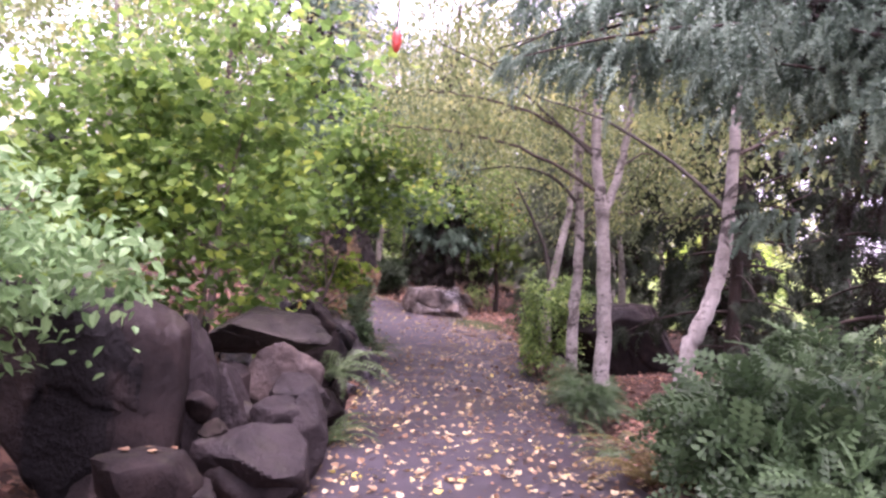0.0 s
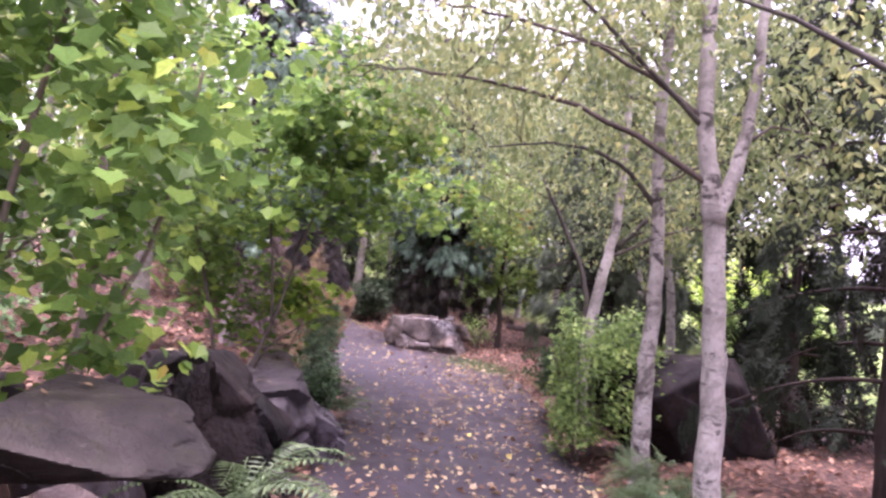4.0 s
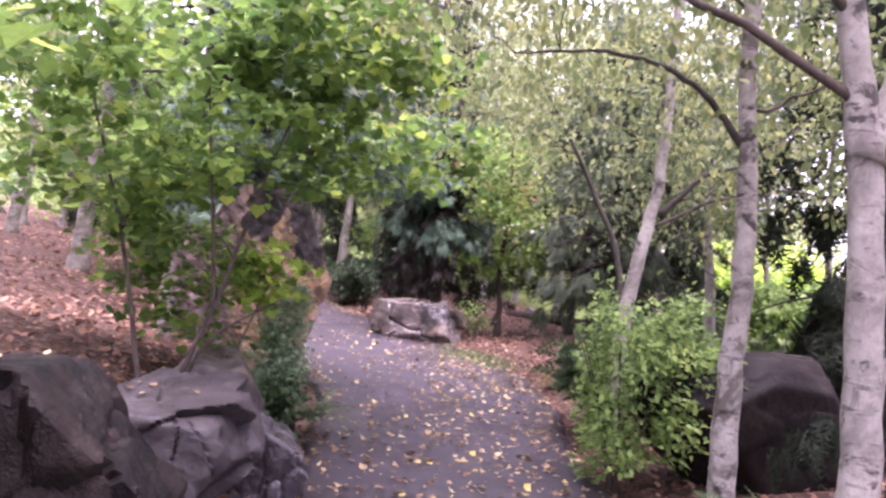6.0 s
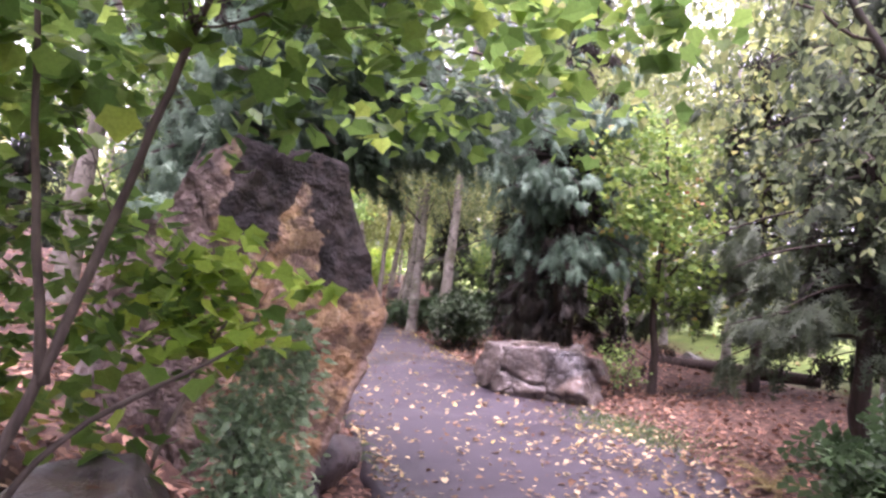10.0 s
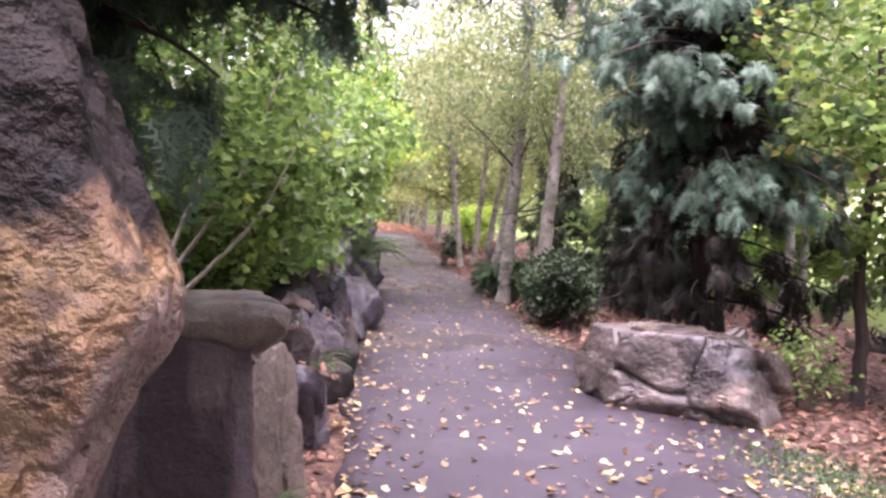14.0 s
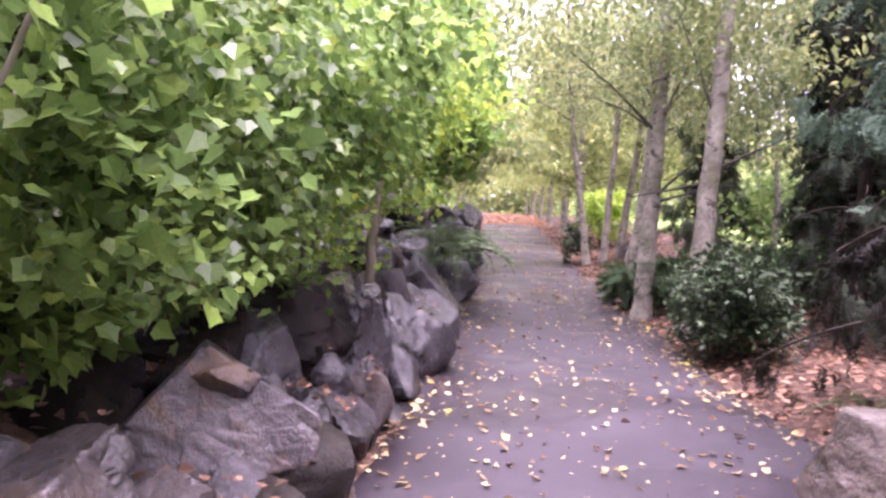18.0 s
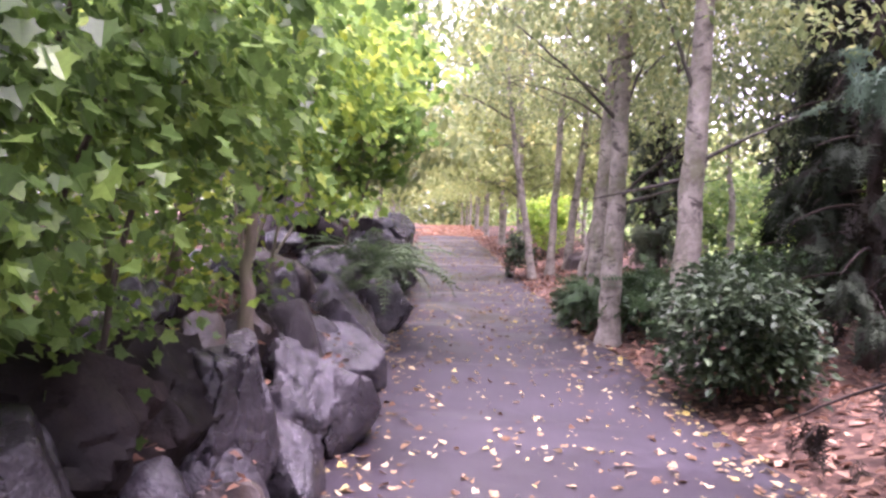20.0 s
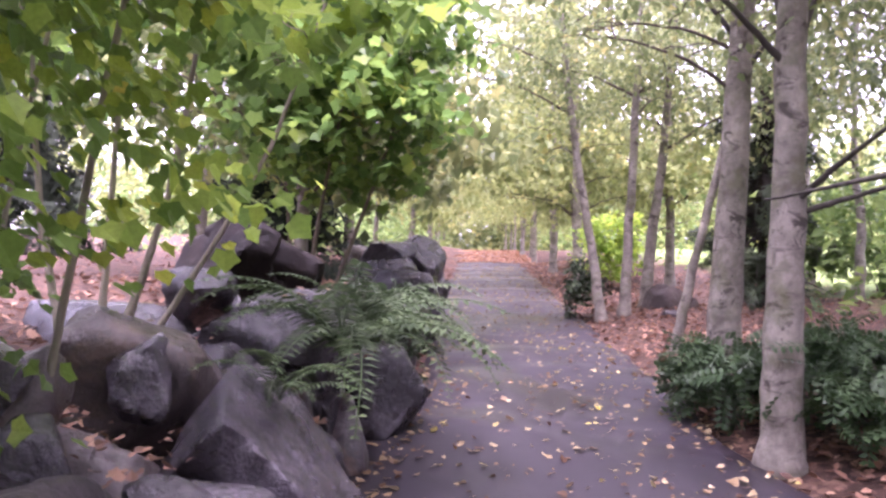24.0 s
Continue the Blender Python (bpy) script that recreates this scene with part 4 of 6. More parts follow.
rock("slab_rock", (-3.14, 18.2, 1.2), (0.36, 0.62, 0.2), 43, RUSTY_ROCK, "tan broken slab lying on the pointed rock", -8, [(0, 0, 1, 0.5)], 6, 120, 0.03, 5, (-28, 12), group=WALL)
rock("rock", (-3.5, 18.6, 1.13), (0.66, 0.62, 0.76), 41, BASALT, "dark block with a pale split face below the shrub", 14, [(0.1, -0.25, 1, 0.6), (0.95, -0.35, 0.25, 0.62), (0.1, -1, 0.1, 0.65)], 3, 120, 0.035, 6, group=WALL)
rock("rock", (-2.92, 18.38, 0.82), (0.5, 0.5, 0.5), 42, MOSSY_ROCK, "olive mossy block at the path's edge", 30, [(0.1, -0.2, 1, 0.6), (0.2, -1, 0, 0.65)], 5, 120, 0.03, 5, group=WALL)
rock("boulder", (-2.74, 18.0, 0.7), (0.42, 0.5, 0.46), 37, MOSSY_ROCK, "rounded mossy stone at the path's edge", 15, group=WALL, sub=5, sharp=24)
rock("boulder", (-3.7, 20.0, 1.12), (0.5, 0.74, 1.0), 44, BASALT, "craggy upright grey boulder in the rock bank", 12, [(0.15, -0.2, 1, 0.8), (0.9, -0.4, 0.1, 0.65)], 6, 120, 0.06, 6, group=WALL)
rock("rock", (-3.56, 20.35, 0.95), (0.4, 0.45, 0.5), 45, WET_ROCK, "pale wet stone leaning on the craggy boulder", 30, [(0.7, -0.5, 0.7, 0.6)], 6, 120, 0.03, 5, group=WALL)
rock("rock", (-3.42, 19.95, 0.72), (0.4, 0.45, 0.4), 138, WET_ROCK, "dark glossy stone at the path's edge", 50, [(0.3, -0.3, 1, 0.6)], 6, 120, 0.03, 5, group=WALL)
rock("rock", (-3.35, 19.3, 0.82), (0.5, 0.6, 0.42), 139, BASALT, "low dark slab sloping to the path", 25, [(0.4, -0.2, 1, 0.5)], 6, 120, 0.03, 5, (0, 16), group=WALL)
rock("boulder", (-3.86, 20.9, 1.15), (0.6, 0.6, 0.75), 46, WET_ROCK, "glossy wet dark boulder in the rock bank", 15, [(0.7, -0.5, 0.6, 0.6)], group=WALL, sub=5, rough=0.05)
rock("rock", (-3.72, 21.15, 1.05), (0.5, 0.6, 0.6), 47, BASALT, LB, 30, group=WALL, sub=5)
rock("boulder", (-4.35, 21.6, 1.25), (0.6, 0.75, 0.9), 48, DULL_ROCK, "dull grey boulder with a rounded back", 10, sharp=24, group=WALL, sub=6)
rock("rock", (-4.32, 22.25, 1.15), (0.7, 0.8, 0.6), 49, WET_ROCK, "grey flat-faced rock with a fallen leaf on it", 10, [(0.1, -0.3, 1, 0.5)], group=WALL, sub=5, tilt=(8, 14))
rock("rock", (-4.62, 22.85, 1.38), (0.85, 0.75, 0.8), 50, WET_ROCK, "slanting blue-grey slab over the path", 35, [(0.5, -0.3, 0.9, 0.5)], group=WALL, sub=5, tilt=(0, 22))
rock("boulder", (-5.25, 22.8, 1.55), (0.65, 0.8, 1.0), 51, PALE_ROCK, "pale grey pointed boulder with a cracked face", -12, group=WALL, sub=5)
rock("rock", (-5.02, 22.35, 1.3), (0.5, 0.5, 0.75), 52, PALE_ROCK, LB, 12, group=WALL, sub=5)
rock("slab_rock", (-6.35, 23.7, 1.72), (1.2, 0.9, 0.62), 53, WET_ROCK, "flat wet grey slab among brown litter", 18, [(0, 0, 1, 0.45)], group=WALL, sub=5)
rock("boulder", (-5.55, 24.1, 1.72), (1.05, 0.95, 0.85), 54, BASALT, "wide dark boulder with a ledge", 20, [(0, -0.2, 1, 0.6)], group=WALL, sub=5, rough=0.05)
rock("rock", (-5.45, 23.5, 1.55), (0.7, 0.6, 0.6), 55, BASALT, LB, 40, group=WALL, sub=5)
rock("boulder", (-6.35, 24.95, 2.1), (1.1, 1.0, 1.2), 56, NIGHT_ROCK, "tall near-black boulder at the top of the bank", 12, [(0.5, 0, 0.9, 0.75)], group=WALL, sub=5, rough=0.06)
rock("rock", (-5.2, 23.35, 1.25), (0.5, 0.5, 0.5), 57, BASALT, LB, 22, group=WALL, sub=5)
rock("rock", (-5.35, 24.9, 1.45), (0.7, 0.8, 0.7), 58, BASALT, LB, 66, group=WALL, sub=5)
rock("rock", (-5.85, 26.0, 1.65), (0.8, 1.0, 0.9), 59, BASALT, LB, 12, group=WALL, sub=5)
rng = np.random.default_rng(60)
for k in range(14):
    y = 26.9 + k * 0.62
    w = rng.uniform(0.6, 1.05)
    x = float(left_edge(y)) - 0.35 - 0.3 * rng.random()
    if k > 4 and k % 3 == 2:
        continue
    rock("rock", (x, y, float(rise(y)) + 0.42 * w), (w, w * rng.uniform(0.8, 1.1), w * rng.uniform(0.8, 1.25)), 61 + k, PALE_ROCK if k % 3 == 1 else BASALT, "grey wet rock with lit edges further up the bank", rng.uniform(0, 90), group=WALL, sub=4)
rock("boulder", (-7.3, 29.4, 2.45), (0.9, 0.9, 0.95), 80, BASALT, "round dark rock crowning the far end of the bank", 30, group=WALL, sub=5, sharp=24)
rock("boulder", (-7.95, 29.7, 2.35), (1.0, 0.9, 0.9), 81, PALE_ROCK, "grey streaked rock at the far end of the bank", 10, group=WALL, sub=5)
for k, (x, y, z, w) in enumerate(((-7.2, 28.7, 1.95, 1.0), (-7.3, 28.8, 2.2, 0.95), (-7.25, 28.75, 2.42, 0.85), (-7.4, 28.9, 2.64, 0.75), (-6.75, 28.2, 1.85, 0.6))):
    rock("slab_rock", (x, y, z), (w, w * 0.8, 0.26), 780 + k, WET_ROCK, "flat wet slab in a stack of layered stones", 25 * k, [(0, 0, 1, 0.5), (0, 0, -1, 0.5)], 5, 60, 0.03, 5, (4 * (k % 2), -6), group=WALL)

# added backing stones: near-black colour stands for the shade under the shrub
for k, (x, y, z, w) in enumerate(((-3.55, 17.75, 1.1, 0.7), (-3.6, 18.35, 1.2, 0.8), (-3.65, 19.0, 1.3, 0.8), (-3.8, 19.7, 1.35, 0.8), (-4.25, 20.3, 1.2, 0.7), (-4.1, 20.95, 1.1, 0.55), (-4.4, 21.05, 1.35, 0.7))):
    rock("rock", (x, y, z - 0.05), (w * 0.9, w * 0.8, w), 770 + k, NIGHT_ROCK, "near-black rock added to stand for shade in the shrub's hollow", 37 * k, group=WALL, sub=5, cuts=5, chip=6, rough=0.06, tilt=(14 * (k % 3 - 1), 11))

# smaller broken stones packed between the boulders
rng = np.random.default_rng(88)
for k in range(46):
    y = rng.uniform(16.6, 26.4) if k < 34 else rng.uniform(3.6, 9.2)
    w = rng.uniform(0.24, 0.5)
    off = rng.uniform(0.0, 0.75)
    x = float(left_edge(y)) - 0.06 - off
    z = float(rise(y)) + 0.1 * w + off * 0.85
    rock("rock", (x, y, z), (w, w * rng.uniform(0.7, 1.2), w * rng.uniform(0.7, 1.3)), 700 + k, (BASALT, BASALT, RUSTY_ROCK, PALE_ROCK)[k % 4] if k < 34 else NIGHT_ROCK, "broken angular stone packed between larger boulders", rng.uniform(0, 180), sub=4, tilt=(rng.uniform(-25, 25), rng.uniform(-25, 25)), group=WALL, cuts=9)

rng = np.random.default_rng(89)
for k in range(30):
    y = rng.uniform(18.6, 25.6)
    w = rng.uniform(0.22, 0.42)
    off = rng.uniform(0.15, 1.0)
    x = float(left_edge(y)) - 0.06 - off
    z = float(rise(y)) + 0.12 + off * 0.85
    rock("rock", (x, y, z), (w, w * rng.uniform(0.6, 1.1), w * rng.uniform(0.7, 1.2)), 800 + k, (WET_ROCK, BASALT, PALE_ROCK)[k % 3], "wet angular stone wedged in the rock bank", rng.uniform(0, 180), sub=4, tilt=(rng.uniform(-35, 35), rng.uniform(-35, 35)), group=WALL, cuts=7, chip=5)

# ---- rocks on the right ----
rock("boulder", (-0.08, 19.15, 0.92), (1.78, 1.05, 1.0), 91, BLOCK_ROCK, "wide grey-brown boulder with a shiny broken face", -14, [(0, -0.12, 1, 0.6), (0.2, -1, 0.12, 0.6), (-0.7, -0.75, 0.15, 0.74), (1, -0.3, 0.2, 0.86), (0.3, -1, -0.7, 0.72), (-1, 0.2, 0.3, 0.9), (0.55, -0.8, 0.35, 0.72), (-0.1, -0.85, 0.5, 0.78)], 5, 110, 0.09, 6, chip=18, grit=0.012)
# near-black material carries the shade that lies on this boulder
rock("boulder", (2.72, 11.6, 0.72), (2.15, 1.2, 1.25), 92, NIGHT_ROCK, "large boulder behind birches, its shade put into a near-black colour", 15, [(0, 0, 1, 0.8)], 9, 80, 0.02, 6)
rock("slab_rock", (-0.75, 22.75, 1.02), (0.75, 0.5, 0.16), 93, BASALT, "flat dark stone lying at the edge of the litter", 20, sub=5)
rock("rock", (-4.45, 32.3, 2.0), (0.9, 0.7, 0.8), 94, BROWN_ROCK, "brown boulder between alder trunks", 20, sub=5)
rock("rock", (-4.15, 31.6, 1.82), (0.6, 0.5, 0.4), 95, BASALT, "low dark stone between alder trunks", 50, sub=5)
rock("rock", (2.6, 23.1, 1.15), (0.8, 0.6, 0.5), 96, PALE_ROCK, "pale grey rock behind the dark trunk", 10, sub=5)
rock("rock", (1.75, 12.75, 0.3), (0.4, 0.35, 0.3), 97, BROWN_ROCK, "small pointed stone at the path's edge", 25, sub=5)
log = thing("fallen_log", (2.95, 22.0, height(2.95, 22.0) + 0.06), "dark fallen log lying on brown litter", "log")
part("log", mesh_of("log", *tube(curve([(-1.0, 0.6, 0), (-0.3, 0.2, 0.03), (0.4, -0.3, 0.02), (1.2, -0.7, 0)], 6), np.linspace(0.13, 0.09, 19), 12, 0.05, 3), CEDAR_BARK, True), log)

# ---- birches on the right ----
BIRCHES = "birches beside the path"
plant("birch_tree", (1.84, 8.7),
      [([(0, 0, 0), (0.03, 0, 1.0), (-0.06, -0.02, 2.3), (-0.16, 0, 3.2), (-0.1, 0.1, 5.2), (0.0, 0.2, 8.5)], 0.1, 0.03),
       ([(-0.06, -0.02, 2.3), (0.14, 0.05, 2.9), (0.28, 0.1, 4.0), (0.45, 0.3, 7.0)], 0.06, 0.02),
       ([(-0.12, 0, 2.95), (-0.7, -0.2, 3.35), (-1.35, -0.5, 3.75), (-2.0, -0.8, 3.95)], 0.022, 0.006)],
      [(-0.4, 0, 5.2, 2.4, 2.2, 1.4), (-1.3, -0.3, 4.0, 1.6, 1.6, 1.1), (0.9, 0.3, 4.0, 1.5, 1.5, 1.2), (-1.9, 0.4, 3.7, 1.2, 1.4, 0.8), (0.9, 0.6, 2.7, 0.7, 0.8, 0.6)], 260, 34, 0.2, OVAL, (0.05, 0.085), BIRCH_BARK, BIRCH_LEAF,
      "white-barked birch with dark scars, forking above head height", "birch tree", 101, BIRCHES, 16, limb_bark=TWIG_BARK, pitch=(-45, 25), arm_bark=LIMB_BARK)
plant("birch_tree", (1.72, 9.75),
      [([(0, 0, 0), (-0.03, 0, 1.0), (0.02, 0, 2.0), (-0.03, 0.05, 3.4), (0.08, 0.1, 5.5), (0.15, 0.1, 8.0)], 0.085, 0.025),
       ([(-0.02, 0.03, 2.55), (-0.4, -0.1, 2.85), (-0.9, -0.3, 2.92), (-1.5, -0.5, 2.8)], 0.025, 0.006)],
      [(-0.1, 0.3, 5.2, 2.2, 2.2, 1.4), (-1.2, 0.0, 3.6, 1.5, 1.6, 0.9), (0.7, 0.5, 3.3, 1.2, 1.3, 1.0), (-1.8, 0.8, 4.0, 1.1, 1.2, 0.7)], 250, 34, 0.2, OVAL, (0.05, 0.085), PATCHY_BARK, BIRCH_LEAF,
      "slender birch with patchy dark and white bark", "birch tree", 102, BIRCHES, 14, limb_bark=TWIG_BARK, pitch=(-45, 25), arm_bark=LIMB_BARK)
plant("birch_tree", (1.75, 12.35),
      [([(0, 0, 0), (-0.03, 0, 0.8), (0.08, 0, 1.7), (0.26, 0.08, 2.6), (0.32, 0.1, 4.0), (0.4, 0.2, 7.5)], 0.09, 0.03),
       ([(-0.02, 0, 0.9), (-0.06, 0.05, 1.8), (-0.45, 0.1, 2.7), (-0.9, 0.2, 3.5)], 0.04, 0.012),
       ([(0.3, 0.1, 2.3), (0.65, 0, 2.7), (1.1, 0, 2.9), (1.7, 0.1, 3.4)], 0.03, 0.008)],
      [(0.2, 0.5, 5.0, 2.4, 2.2, 1.5), (-1.1, 0.3, 3.5, 1.5, 1.5, 0.9), (1.3, 0.2, 3.2, 1.3, 1.3, 1.0), (-1.3, 1.0, 4.2, 1.2, 1.2, 0.8), (0.6, 0.6, 2.5, 0.8, 0.8, 0.6)], 290, 34, 0.2, OVAL, (0.05, 0.085), BIRCH_BARK, BIRCH_LEAF,
      "pale birch with crooked twin stems rising from a bush", "birch tree", 103, BIRCHES, 14, limb_bark=TWIG_BARK, pitch=(-45, 25), arm_bark=LIMB_BARK)
plant("birch_tree", (1.95, 6.3),
      [([(0, 0, 0), (0.02, 0, 0.4), (0.09, 0, 0.99), (0.23, 0, 1.37), (0.35, 0, 1.84), (0.4, 0, 2.4), (0.41, 0, 3.0), (0.52, 0.05, 3.7), (0.72, 0.1, 7.0)], 0.085, 0.03),
       ([(0.38, 0.0, 2.2), (0.0, 0.2, 2.6), (-0.6, 0.4, 3.0), (-1.2, 0.5, 3.2)], 0.024, 0.006)],
      [(0.7, 0.4, 5.0, 1.8, 1.8, 1.3), (1.6, 0.5, 3.6, 1.3, 1.3, 1.2), (0.5, 0.9, 3.2, 0.8, 0.9, 0.6)], 180, 34, 0.2, OVAL, (0.05, 0.085), BIRCH_BARK, BIRCH_LEAF,
      "leaning white birch with peeling ringed bark", "birch tree", 104, BIRCHES, 10, limb_bark=TWIG_BARK, pitch=(-45, 25), arm_bark=LIMB_BARK)

# ---- alders along the upper path ----
ALDERS = "alders beside the path"


def alder(x, y, tall, r, seed, leans=(0.0, 0.0), label="grey-barked alder with spreading limbs beside the path", count=150, per=30, size=(0.06, 0.1), leaf=OVAL, low=3.2, wide=2.2, arms=(), leaves=BIRCH_LEAF):
    a, b = leans
    stems = [([(0, 0, 0), (a * 0.15, b * 0.15, tall * 0.12), (a * 0.5, b * 0.5, tall * 0.35), (a * 0.8, b * 0.8, tall * 0.65), (a, b, tall)], r, r * 0.25)]
    for z, dx, dy, up in arms:
        f = z / tall
        s = (a * f * 1.3, b * f * 1.3, z)
        stems.append(([s, (s[0] + dx * 0.4, s[1] + dy * 0.4, z + up * 0.45), (s[0] + dx, s[1] + dy, z + up)], r * 0.18, 0.006))
    blobs = [(a, b, low + (tall - low) * 0.5, wide, wide, (tall - low) * 0.5), (a - 0.8, b - 0.5, low + 0.6, wide * 0.85, wide * 0.85, 1.0), (a + 0.8, b + 0.4, low + 0.2, wide * 0.8, wide * 0.8, 1.0)]
    return plant("alder_tree", (x, y), stems, blobs, count, per, 0.22, leaf, size, ALDER_BARK, leaves, label, "alder tree", seed, ALDERS, 12, limb_bark=TWIG_BARK, pitch=(-35, 28), arm_bark=LIMB_BARK)


alder(-2.8, 25.1, 8.5, 0.125, 111, (0.1, 0.1), "grey alder trunk at the path's edge with dark limbs", 270, 32, arms=((2.35, -1.1, -0.9, 1.0), (2.4, 0.5, 0.2, 1.3), (1.5, 1.0, 0.1, 0.3), (2.4, -0.3, 0.3, 1.4), (1.55, 0.8, -0.5, 0.6)))
alder(-2.02, 23.85, 9.0, 0.13, 112, (0.2, 0.2), "smooth pale alder behind a dark evergreen bush", 270, 32, arms=((2.3, -0.4, -0.2, 1.1), (1.8, 1.0, 0.2, 0.5), (1.7, -0.9, 0.4, -0.15)))
alder(-3.25, 26.8, 9.0, 0.15, 113, (0.25, 0.2), "thick pale alder with dark eye-shaped scars", 220, 30, arms=((2.6, 0.9, 0, 1.0), (2.9, -0.9, 0.1, 1.2)))
alder(-3.85, 28.6, 6.5, 0.06, 114, (0.9, 0.3), "thin leaning alder stem beside the path", 170, 28)
alder(-5.2, 31.3, 8.0, 0.085, 115, (-1.0, 0.2), "slim leaning alder trunk beside the path", 210, 28)
alder(-4.95, 31.6, 8.5, 0.09, 116, (0.2, 0.1), "slim straight alder with dark knots", 210, 28)
alder(-4.8, 32.4, 8.0, 0.1, 117, (0.5, 0.2), "alder trunk in shade behind two slimmer ones", 200, 28)
rng = np.random.default_rng(118)
for k, (x, y) in enumerate(((-6.9, 36.6), (-7.4, 38.5), (-8.9, 41.5), (-9.6, 44.0), (-11.4, 47.6), (-12.6, 51), (-14.2, 54.5), (-15.5, 58.5), (-17.5, 63), (-19.5, 68), (-22, 74), (-5.2, 38), (-6.5, 43), (-8.0, 50))):
    alder(x, y, rng.uniform(7, 9.5), rng.uniform(0.08, 0.13), 120 + k, (rng.uniform(-0.5, 0.3), 0.1), "pale autumn tree in the row up the path", 125, 22, (0.15, 0.24), DIAMOND, 2.2, 2.5, leaves=FAR_LEAF)
for k, (x, y) in enumerate(((-8.3, 28.3), (-8.75, 28.9), (-8.0, 27.9), (-10.5, 33.0), (-12.2, 37), (-13.4, 41.5), (-15.8, 46), (-17.3, 51), (-19.8, 56), (-22, 62), (-25, 68), (-28, 76))):
    alder(x, y, rng.uniform(7, 9), rng.uniform(0.07, 0.12), 140 + k, (rng.uniform(-0.2, 0.5), -0.1), "pale autumn tree above the rock bank", 125, 22, (0.14, 0.23), DIAMOND, 2.0, 2.5, leaves=FAR_LEAF if k > 3 else BIRCH_LEAF)

# ---- vine maples on the left bank ----
MAPLES = "vine maples on the bank"
plant("vine_maple", (-2.75, 3.3), [([(0, 0, 0), (0.2, -0.1, 0.9), (0.5, -0.2, 1.9), (0.8, -0.2, 2.8)], 0.03, 0.01), ([(0.1, 0, 0), (0, 0.3, 1.2), (0.3, 0.5, 2.6)], 0.025, 0.008), ([(-0.1, 0, 0), (-0.4, 0, 1.2), (-0.5, 0.3, 2.8)], 0.025, 0.008)],
      [(0.7, 0.3, 1.55, 0.65, 0.6, 0.4), (0.2, 0.4, 1.7, 0.8, 0.8, 0.5), (0.1, 0.3, 1.35, 0.6, 0.5, 0.4)], 120, 24, 0.13, OVAL, (0.055, 0.1), STEM_BARK, PALE_LEAF,
      "leafy shrub with pale rounded leaves over dark boulders", "shrub", 151, limbs=12, stem_name="stem", pitch=(-30, 22))
plant("vine_maple", (-2.25, 7.0), [([(0, 0, 0), (0.1, -0.1, 0.8), (0.25, -0.2, 1.7), (0.5, -0.3, 2.9)], 0.032, 0.01), ([(0.05, 0, 0), (-0.1, 0, 1.0), (-0.4, 0.1, 2.8)], 0.03, 0.01), ([(-0.05, 0, 0), (0.35, 0.1, 0.8), (0.7, 0.3, 1.6), (0.9, 0.2, 2.5)], 0.025, 0.008)],
      [(0.2, 0.0, 1.2, 0.7, 0.7, 0.6), (0.2, -0.4, 2.1, 1.1, 0.9, 0.8), (-0.7, 0, 2.5, 1.1, 1.0, 1.0), (0.5, -0.5, 3.1, 1.1, 0.9, 0.7)], 300, 20, 0.14, LOBED, (0.055, 0.105), STEM_BARK, MAPLE,
      "many-stemmed vine maple with bright green lobed leaves", "vine maple", 152, MAPLES, 16, "stem", (-30, 22))
plant("vine_maple", (-3.5, 6.2), [([(0, 0, 0), (0.1, -0.1, 0.7), (0.3, -0.2, 1.6)], 0.03, 0.01), ([(0.05, 0, 0), (-0.2, 0, 0.9), (-0.5, 0.1, 1.9)], 0.03, 0.01), ([(-0.05, 0, 0), (0.3, 0.2, 0.8), (0.6, 0.3, 1.6)], 0.025, 0.008)],
      [(0.2, -0.3, 0.9, 0.9, 0.7, 0.6), (-0.5, 0, 1.5, 1.0, 0.9, 0.7), (0.6, 0.2, 1.4, 0.7, 0.7, 0.5)], 130, 22, 0.13, LOBED, (0.065, 0.105), STEM_BARK, MAPLE_DEEP,
      "low vine maple on the litter behind the boulders", "vine maple", 161, MAPLES, 9, "stem", (-30, 22))
plant("vine_maple", (-1.95, 11.05), [([(0, 0, 0), (0.15, 0.05, 0.45), (0.32, 0.1, 0.95), (0.5, 0.2, 1.7), (0.75, 0.2, 2.5)], 0.027, 0.01), ([(0.3, 0.1, 0.85), (0.25, 0.0, 1.5), (0.1, 0, 2.6)], 0.018, 0.007), ([(0.05, 0.1, 0), (0.25, 0.2, 0.6), (0.75, 0.5, 1.0)], 0.018, 0.006), ([(-0.1, 0, 0), (-0.4, 0.1, 1.2), (-0.8, 0, 2.6)], 0.025, 0.008)],
      [(0.1, 0.1, 2.3, 1.2, 1.0, 0.75), (-0.8, 0, 2.2, 1.0, 1.0, 0.9), (0.75, 0.3, 2.9, 0.9, 0.9, 0.6), (0.1, 0.7, 0.8, 0.4, 0.35, 0.36), (0.0, -0.4, 3.2, 1.3, 1.0, 0.6), (1.35, 1.0, 2.35, 0.9, 0.9, 0.45), (1.2, -0.2, 2.9, 0.9, 0.9, 0.5), (-0.35, 0.5, 0.95, 0.35, 0.3, 0.4), (0.0, 0.9, 1.3, 0.5, 0.3, 0.4), (-0.5, 0.8, 1.6, 0.45, 0.35, 0.4)], 290, 22, 0.12, LOBED, (0.06, 0.11), TWIG_BARK, MAPLE,
      "vine maple with dark bare stems arching over grey rocks", "vine maple", 153, MAPLES, 16, "stem", (-22, 20), limb_bark=TWIG_BARK)
